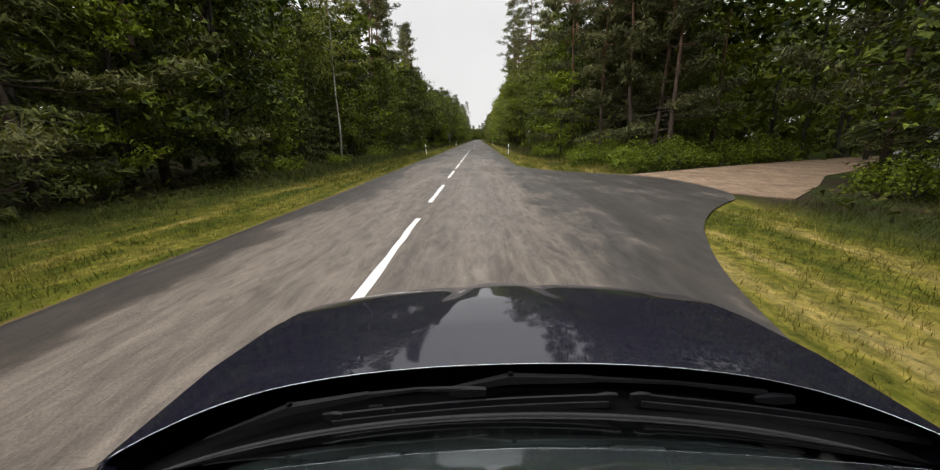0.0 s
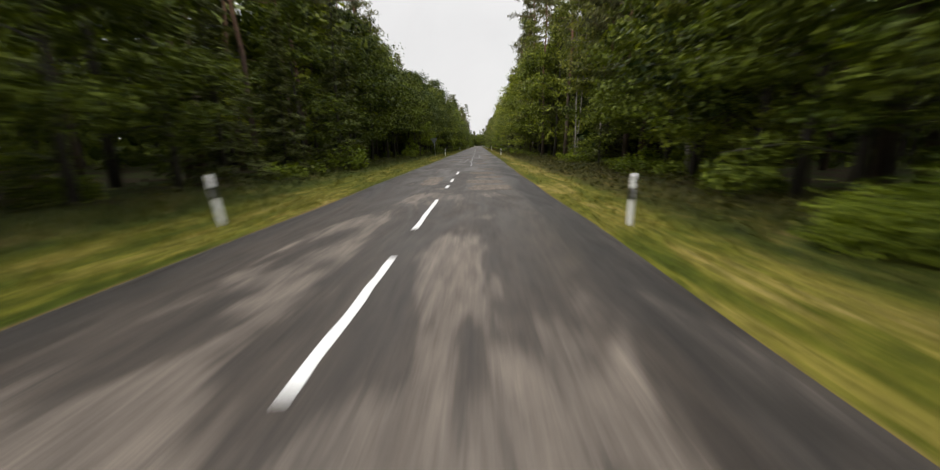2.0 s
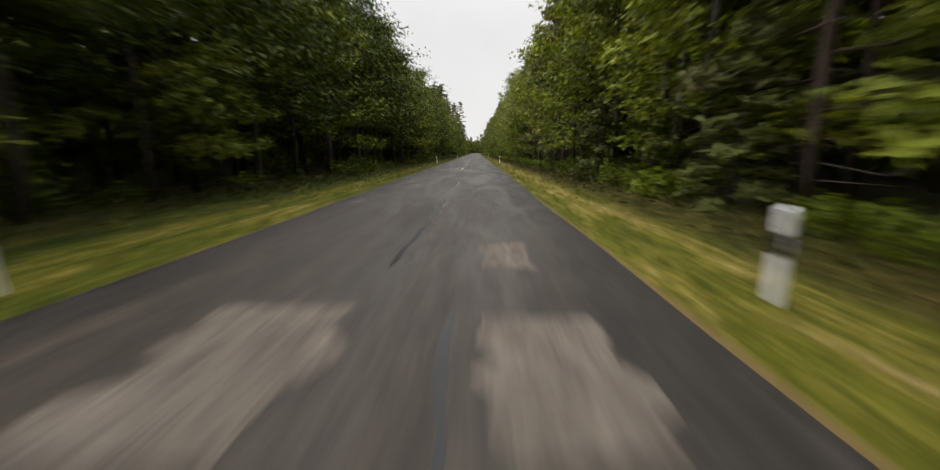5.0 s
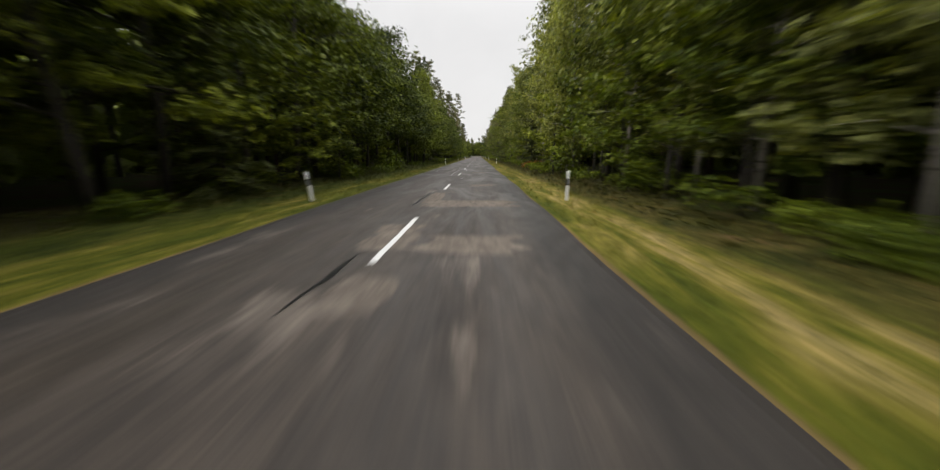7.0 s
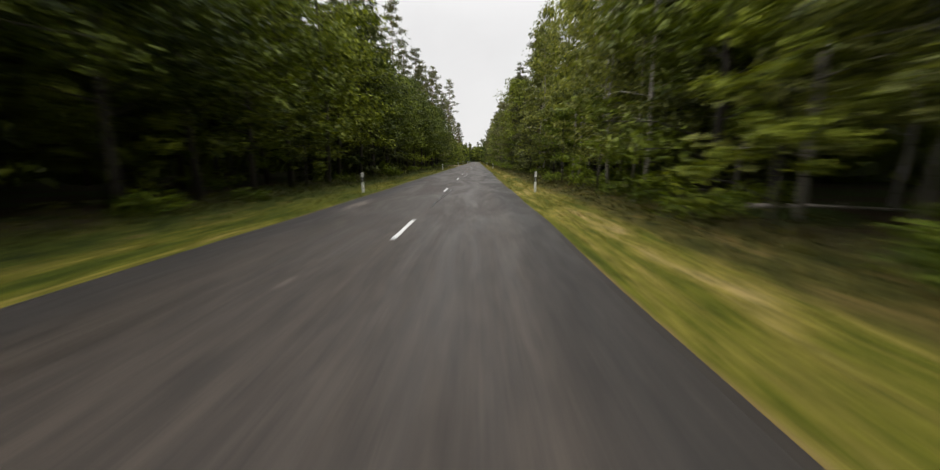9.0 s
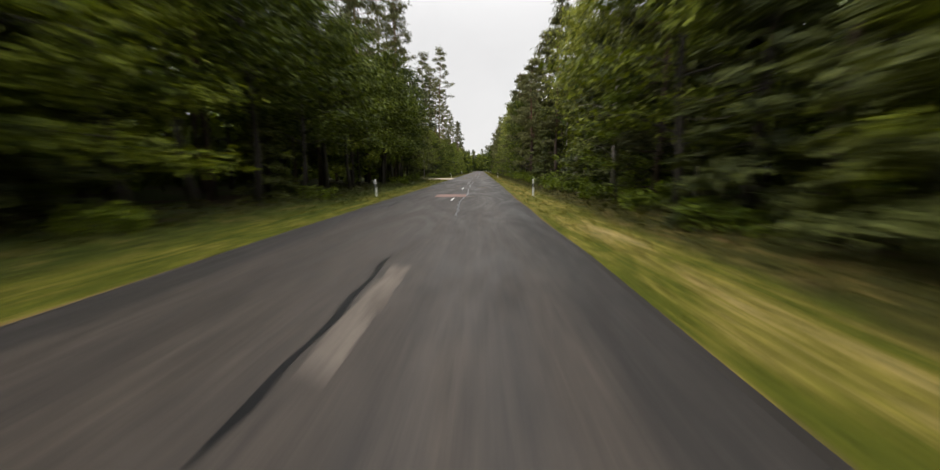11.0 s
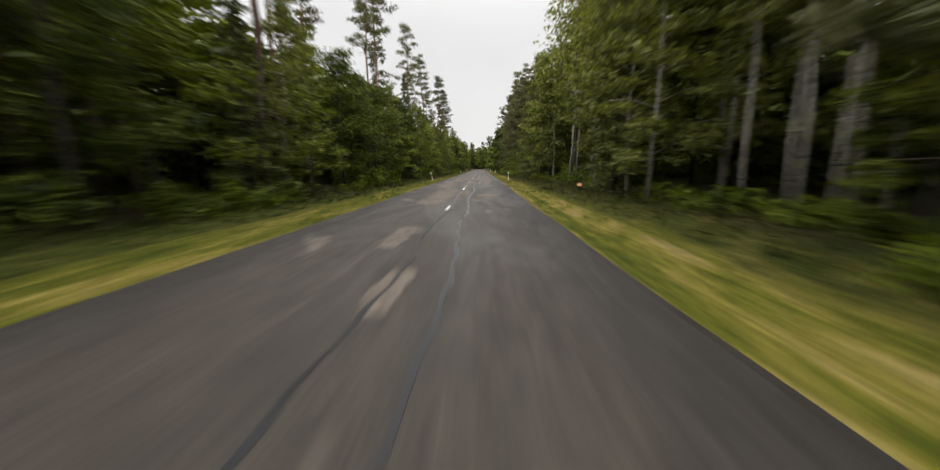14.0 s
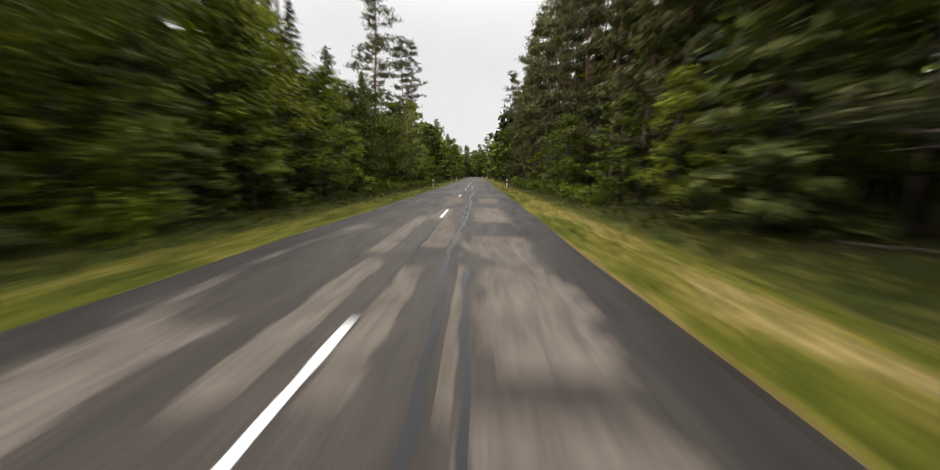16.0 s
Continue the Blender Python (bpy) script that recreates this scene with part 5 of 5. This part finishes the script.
def car():
    root = thing("car", "dark blue-black car with wipers, standing on the road", "car")
    root.matrix_basis = pose(1.245, 0, 0)
    # bonnet: half width, height at the middle and at the edge, from the screen forwards
    half = [(0.55, 0.84), (0.63, 0.845), (0.95, 0.855), (1.22, 0.835), (1.36, 0.80), (1.5, 0.765), (1.6, 0.70), (1.68, 0.62), (1.76, 0.52)]
    middle = [(0.55, 0.965), (0.815, 0.955), (1.05, 0.943), (1.3, 0.915), (1.5, 0.88), (1.63, 0.845), (1.70, 0.80), (1.76, 0.72)]
    edge = [(0.55, 0.885), (0.63, 0.885), (0.95, 0.872), (1.22, 0.852), (1.36, 0.842), (1.5, 0.815), (1.6, 0.79), (1.68, 0.745), (1.76, 0.65)]

    def back(x):
        return 0.815 - 0.055 * (abs(x) / 0.7) ** 2 - 0.13 * (abs(x) / 0.845) ** 8

    def top(x, y):
        w = lerp(half, y)
        u = min(1.0, abs(x) / w)
        z = lerp(middle, y) + (lerp(edge, y) - lerp(middle, y)) * u ** 2.6
        crease = 0.345 - 0.21 * (y - 0.82) / 0.7
        step_down = 0.016 / (1 + math.exp(-(abs(x) - crease) / 0.022))
        front = min(1, max(0, (y - 1.0) / 0.45))
        valley = 0.006 * front * math.exp(-((abs(x) - crease - 0.05) / 0.06) ** 2)
        return z - step_down * (1 - 0.3 * front) * (1 - u ** 4) * min(1, max(0, (y - back(x) - 0.01) / 0.34)) ** 1.3 - valley

    us = [-1 + 2 * i / 60 for i in range(61)]
    rows = []
    for j in range(37):
        k = j / 36
        row = []
        for u in us:
            x0 = u * 0.845
            y = back(x0) + (1.76 - back(x0)) * (1 - (1 - k) ** 1.25)
            x = u * lerp(half, y)
            row.append((x, y, top(x, y)))
        rows.append(row)
    grid_part("bonnet", rows, CAR_PAINT, root, "glossy dark bonnet mirroring the sky", thick=0.002)
    lip = [(u * 0.845, back(u * 0.845) - 0.004, top(u * lerp(half, back(u * 0.845)), back(u * 0.845)) + 0.001) for u in us]
    smooth(part("bonnet_edge", tube(lip, [0.0008] * len(lip), 6), CHROME, root, "bright rear edge of the bonnet"))
    # wings and nose
    for s in (-1, 1):
        rows = []
        for j in range(27):
            y = 0.60 + 1.16 * j / 26
            w, z = lerp(half, y) + 0.004, lerp(edge, y) - 0.004
            out = lerp([(0.5, 0.91), (1.2, 0.90), (1.5, 0.85), (1.76, 0.66)], y)
            rows.append([(s * w, y, z), (s * (w + (out - w) * 0.35), y, z - 0.035), (s * (w + (out - w) * 0.75), y, z - 0.12), (s * out, y, z - 0.24), (s * out, y, 0.62 if y < 1.5 else 0.5)])
        grid_part("wing", rows if s > 0 else [r[::-1] for r in rows], CAR_PAINT, root, thick=0.01)
        box_part("headlight", (0.24, 0.10, 0.12), (s * 0.62, 1.72, 0.60), LENS, root, turn=(-20, 0, -s * 28), edge=0.03)
    box_part("front_bumper", (1.56, 0.24, 0.46), (0, 1.80, 0.42), CAR_PAINT, root, edge=0.09)
    box_part("grille", (0.72, 0.04, 0.16), (0, 1.925, 0.50), COWL, root)
    # body below the windows: each side a panel with wheel arches
    for s in (-1, 1):
        arch = []
        for cy in (-1.75, 0.98):
            arch.append([(cy - 0.38 * math.cos(math.pi * i / 10), 0.30 + 0.38 * math.sin(math.pi * i / 10)) for i in range(11)])
        line = [(-2.65, 0.30)] + arch[0] + arch[1] + [(1.62, 0.30), (1.62, 0.62), (0.62, 0.66), (0.45, 0.92), (-2.0, 0.95), (-2.62, 0.90)]
        n = len(line)
        verts = [(s * 0.885, y, z) for y, z in line] + [(s * 0.845, y, z) for y, z in line]
        faces = [tuple(range(n)), tuple(reversed(range(n, 2 * n)))] + [(i, i + n, (i + 1) % n + n, (i + 1) % n) for i in range(n)]
        part("side_panel", (verts, faces if s > 0 else [f[::-1] for f in faces]), CAR_PAINT, root)
        win = [(0.38, 0.95), (-0.10, 1.34), (-1.55, 1.36), (-2.15, 0.98)]
        verts = [(s * (0.86 - (z - 0.95) * 0.35), y, z) for y, z in win] + [(s * (0.85 - (z - 0.95) * 0.35), y, z) for y, z in win]
        part("side_window", (verts, [(0, 1, 2, 3), (7, 6, 5, 4), (0, 4, 5, 1), (1, 5, 6, 2), (2, 6, 7, 3), (3, 7, 4, 0)]), WINDSCREEN, root)
        smooth(part("pillar", tube(((s * 0.815, 0.58, 0.87), (s * 0.78, 0.36, 1.04), (s * 0.66, -0.14, 1.36)), (0.028, 0.032, 0.035), 8), CAR_PAINT, root))
        smooth(part("door_mirror", tube(((s * 0.86, 0.20, 0.98), (s * 0.98, 0.18, 1.02), (s * 1.06, 0.18, 1.03)), (0.03, 0.09, 0.07), 10), CAR_PAINT, root))
        for y in (-1.75, 0.98):
            wheel(root, s * 0.78, y)
    for y0, y1, z, name in ((-2.62, -2.2, 0.93, "boot_lid"),):
        box_part(name, (1.66, y1 - y0, 0.06), (0, (y0 + y1) / 2, z), CAR_PAINT, root, edge=0.025)
    box_part("rear_bumper", (1.70, 0.2, 0.62), (0, -2.62, 0.58), CAR_PAINT, root, edge=0.07)
    box_part("floor_pan", (1.64, 4.2, 0.10), (0, -0.5, 0.27), COWL, root, edge=0.02)
    rows = [[(x * w, y, z - 0.05 * x * x * 1.4) for x in (-1, -0.75, -0.4, 0, 0.4, 0.75, 1)] for y, z, w in
            ((-0.16, 1.372, 0.66), (-0.35, 1.405, 0.67), (-0.8, 1.425, 0.67), (-1.4, 1.39, 0.66), (-1.62, 1.35, 0.64))]
    grid_part("roof", rows[::-1], CAR_PAINT, root, thick=0.03)
    rows = [[(x * w, y, z - 0.03 * x * x) for x in (-1, -0.5, 0, 0.5, 1)] for y, z, w in ((-1.62, 1.345, 0.63), (-1.95, 1.15, 0.70), (-2.22, 0.955, 0.76))]
    grid_part("rear_window", rows[::-1], WINDSCREEN, root, thick=0.006)

    # scuttle, screen and what lies behind it
    def foot(x):
        return 0.697 - 0.045 * (abs(x) / 0.6) ** 2 - 0.06 * (abs(x) / 0.82) ** 6

    rows = []
    for k in (0.0, 0.12, 0.5, 0.85, 1.0):
        rows.append([(u * (0.81 + 0.03 * k), foot(u * 0.81) * (1 - k) + (back(u * 0.845) + 0.03) * k,
                      0.905 - 0.055 * u * u - (0.02, 0.035, 0.045, 0.05, 0.06)[(0.0, 0.12, 0.5, 0.85, 1.0).index(k)] + 0.02) for u in us])
    grid_part("cowl", rows, COWL, root, "black plastic cowl below the windscreen", thick=0.01)
    rows = [[(u * 0.80, y, z - 0.05 * u * u) for u in us[::4]] for y, z in ((0.72, 0.82), (0.86, 0.80), (1.55, 0.66))]
    grid_part("engine_bay_cover", rows, COWL, root, thick=0.01)
    box_part("bulkhead", (1.60, 0.03, 0.55), (0, 0.56, 0.58), COWL, root)
    for x in (-0.33, 0.40):
        box_part("cowl_clip", (0.035, 0.012, 0.006), (x, 0.772, 0.874), RUBBER, root, edge=0.002)
    rows = []
    for j in range(13):
        k = j / 12
        rows.append([(u * (0.80 - 0.14 * k), foot(u * 0.80) * (1 - k) + (-0.13 - 0.06 * u * u) * k, (0.905 - 0.055 * u * u) * (1 - k) + (1.375 - 0.03 * u * u) * k + 0.035 * math.sin(math.pi * k)) for u in us[::3]])
    grid_part("windscreen", rows[::-1], WINDSCREEN, root, "tinted windscreen glass", thick=0.005).visible_shadow = False
    rim = [(u * 0.80, foot(u * 0.80) - 0.004, 0.909 - 0.055 * u * u) for u in us[::2]]
    smooth(part("screen_seal", tube(rim, [0.006] * len(rim), 6), RUBBER, root))
    rows = [[(u * 0.76, foot(u * 0.76) - 0.02 - 0.55 * k, 0.885 - 0.06 * u * u + 0.055 * math.sin(2.2 * k) - (0.14 if k == 1 else 0)) for u in us[::3]] for k in (0, 0.2, 0.4, 0.6, 0.8, 0.92, 1.0)]
    dash = grid_part("dashboard", rows[::-1], DASH, root, "dark dashboard behind the glass", thick=0.02)
    for i in range(11):
        x = -0.34 + 0.068 * i
        box_part("air_vent", (0.058, 0.016, 0.006), (x, foot(x) - 0.045, 0.899 - 0.06 * x * x), COWL, dash, edge=0.002)
    box_part("cabin_back", (1.3, 0.12, 0.62), (0, -0.9, 0.78), DASH, root, edge=0.05)

    # wipers, lying on the scuttle just ahead of the glass
    def lie(x, y, lift=0.0):
        return Vector((x, y, 0.905 - 0.055 * (x / 0.8) ** 2 + lift))

    def blunt(points, wide, high):
        """A flat bar along points: half widths and half heights."""
        verts, faces = [], []
        for p, w, h in zip(points, wide, high):
            verts += [p + Vector((0, -w, -h)), p + Vector((0, w, -h)), p + Vector((0, w * 0.7, h)), p + Vector((0, -w * 0.7, h))]
        for i in range(len(points) - 1):
            for k in range(4):
                n = (k + 1) % 4
                faces.append((i * 4 + k, i * 4 + n, i * 4 + 4 + n, i * 4 + 4 + k))
        faces += [(3, 2, 1, 0), tuple(4 * (len(points) - 1) + k for k in range(4))]
        return verts, faces

    def wiper(pivot, joint, tip, a, b, clip):
        w = part("wiper", blunt([pivot + (pivot - joint) * 0.9 + Vector((0, -0.03, -0.02)), pivot, joint], (0.005, 0.013, 0.008), (0.004, 0.009, 0.006)), WIPER, root, "black wiper head on its pivot")
        part("pivot_bolt", tube((pivot + Vector((0.005, 0, 0.008)), pivot + Vector((0.005, 0, 0.016))), (0.007, 0.006), 8), COWL, w)
        part("wiper_arm", blunt([joint, joint.lerp(tip, 0.5) + Vector((0, 0.004, 0.004)), tip], (0.007, 0.005, 0.007), (0.004, 0.003, 0.004)), WIPER, w)
        pts = [a.lerp(b, i / 10) + Vector((0, 0.012 * math.sin(math.pi * i / 10), 0.004)) for i in range(11)]
        part("wiper_blade", blunt(pts, [0.0045] * 11, [0.006] * 11), WIPER, w)
        part("blade_rubber", blunt([p - Vector((0, 0.010, 0.012)) for p in pts], [0.003] * 11, [0.007] * 11), RUBBER, w)
        for p in (pts[0], pts[-1]):
            part("end_cap", blunt([p - Vector((0.022, 0, 0)), p, p + Vector((0.022, 0, 0))], (0.005, 0.008, 0.006), (0.006, 0.009, 0.007)), WIPER, w)
        c = clip
        part("arm_clip", blunt([c - Vector((0.045, 0, 0)), c, c + Vector((0.04, 0, 0))], (0.006, 0.010, 0.008), (0.005, 0.010, 0.007)), WIPER, w)

    wiper(lie(-0.52, 0.735, 0.02), lie(-0.34, 0.762, 0.02), lie(-0.11, 0.768, 0.018), lie(-0.41, 0.718), lie(0.21, 0.752), lie(-0.105, 0.766, 0.012))
    wiper(lie(-0.01, 0.800, 0.02), lie(0.19, 0.796, 0.02), lie(0.58, 0.772, 0.018), lie(0.285, 0.755), lie(0.90, 0.690), lie(0.59, 0.758, 0.012))
    # the sprung body leans a little on its wheels
    sprung = pose(0.03, 0, 0, 0, -2.0, 0)
    for o in root.children:
        if not o.name.startswith("tyre"):
            o.matrix_basis = sprung @ o.matrix_basis


car()


# ---- small things by the road ----
VAN_PAINT = plain("white_van_paint", (0.72, 0.73, 0.74), 0.3, grain=0.05)
DARK_GLASS = plain("dark_van_glass", (0.02, 0.022, 0.025), 0.08, grain=0.2)
RUST = leaf_material("withered_fern", (0.16, 0.06, 0.015), (0.34, 0.15, 0.04), 0.3)
CUT = plain("fresh_cut_wood", (0.62, 0.26, 0.12), 0.8, grain=0.15)


def van():
    root = thing("parked_van", "white van parked among the trees beside the earth track", "van")
    root.matrix_basis = pose(18.6, 13.6, 0.0, 0, 0, 128)
    side = [(-2.3, 0.35), (2.3, 0.35), (2.38, 0.85), (1.62, 1.15), (1.05, 1.95), (0.7, 2.1), (-2.2, 2.1), (-2.35, 1.9)]
    bm = bmesh.new()
    rows = [[bm.verts.new((x, w, z)) for x, z in side] for w in (-0.92, 0.92)]
    bm.faces.new(rows[0][::-1])
    bm.faces.new(rows[1])
    for i in range(len(side)):
        j = (i + 1) % len(side)
        bm.faces.new((rows[0][i], rows[0][j], rows[1][j], rows[1][i]))
    bmesh.ops.recalc_face_normals(bm, faces=bm.faces[:])
    bmesh.ops.bevel(bm, geom=bm.edges[:], offset=0.07, segments=2, affect="EDGES")
    part("body", bm, VAN_PAINT, root)
    box_part("windscreen", (0.02, 1.56, 0.80), (1.345, 0, 1.56), DARK_GLASS, root, turn=(0, -35.5, 0))
    for s in (-1, 1):
        box_part("side_window", (0.95, 0.03, 0.5), (0.35, s * 0.925, 1.6), DARK_GLASS, root)
        box_part("headlight", (0.06, 0.3, 0.2), (2.36, s * 0.66, 0.82), LENS, root, edge=0.02)
        for x in (-1.45, 1.5):
            w = part("wheel", ring([(0.10, 0.30), (0.08, 0.33), (-0.08, 0.33), (-0.10, 0.30), (-0.1, 0.05), (0.1, 0.05)], 20), RUBBER, root)
            w.matrix_basis = pose(x, s * 0.84, 0.32, 0, 0, 90)
    box_part("bumper", (0.14, 1.7, 0.26), (2.36, 0, 0.5), BLACK, root, edge=0.03)


def fallen(points, r, label, mat=None):
    rng = random.Random(int(points[0][1]))
    rad = [r * (1 - 0.6 * i / (len(points) - 1)) for i in range(len(points))]
    wood = [tube(points, rad, 7)]
    for p, q in zip(points, points[1:]):
        a, b = Vector(p), Vector(q)
        m = a.lerp(b, rng.uniform(0.2, 0.8))
        wood.append(tube((m, m + Vector((rng.uniform(-0.6, 0.6), rng.uniform(-0.6, 0.6), rng.uniform(0.05, 0.35)))), (r * 0.35, 0.006), 4))
    ob = smooth(part("fallen_branch", joined(wood), mat or DEAD))
    tagged(ob, label, "branch", "fallen wood")


def stump():
    root = thing("tree_stump", "freshly cut stump with orange-brown cut face", "stump")
    root.matrix_basis = pose(7.73, 318.6, 0.02)
    smooth(part("trunk_base", tube(((0, 0, -0.1), (0, 0, 0.12), (-0.06, -0.15, 0.30)), (0.24, 0.19, 0.17), 12), BARK, root))
    part("cut_face", tube(((-0.055, -0.138, 0.286), (-0.065, -0.163, 0.316)), (0.15, 0.148), 12), CUT, root, "orange-brown cut wood")


van()
stump()
fallen([(7.2, 129.2, 0.06), (7.7, 131.2, 0.10), (8.4, 133.4, 0.09)], 0.032, "bleached fallen branch lying in the verge grass")
fallen([(9.2, 187.0, 0.10), (10.6, 188.2, 0.16), (12.4, 187.6, 0.12)], 0.10, "bleached fallen birch log at the forest edge")
fallen([(9.8, 181.4, 0.10), (11.4, 181.0, 0.14), (13.2, 180.2, 0.12)], 0.08, "bleached fallen birch log at the forest edge")
fallen([(9.6, 305.0, 0.1), (10.2, 302.6, 0.12), (11.0, 300.4, 0.1)], 0.06, "grey-brown fallen log under the birches", BARK)
fallen([(8.8, 262.5, 0.08), (9.8, 263.6, 0.12), (11.0, 263.9, 0.1)], 0.09, "brown fallen log at the forest edge", BARK)
fallen([(8.2, 314.6, 0.12), (8.9, 314.0, 0.16), (9.7, 313.2, 0.14)], 0.05, "bleached fallen branch at the forest edge")
fallen([(8.6, 352.0, 0.08), (9.6, 350.6, 0.12), (10.8, 350.2, 0.1)], 0.05, "grey-brown fallen branch at the forest edge", BARK)
fallen([(-7.7, 31.5, 0.05), (-8.0, 32.4, 0.55), (-8.3, 33.2, 0.75)], 0.024, "grey dead branch sticking out of the shrubs", TWIG)
for k in range(7):
    fallen([(7.2 + 0.28 * k, 240.0 + 0.5 * (k % 3), 0.06 + 0.05 * (k % 4)), (8.2 + 0.25 * k, 241.2 + 0.2 * k, 0.22 + 0.05 * (k % 3)), (9.2 + 0.1 * k, 241.8, 0.2)], 0.035, "grey twig of a brushwood heap")
for k in range(3):
    clump = shrub(90 + k, "withered_fern", 0.75, 0.8, 420, 0.2, "rust-brown withered fern at the forest edge", RUST, "undergrowth")
    clump.matrix_basis = pose((7.2, 7.9, 8.6)[k], (169.8, 170.6, 169.4)[k], 0)
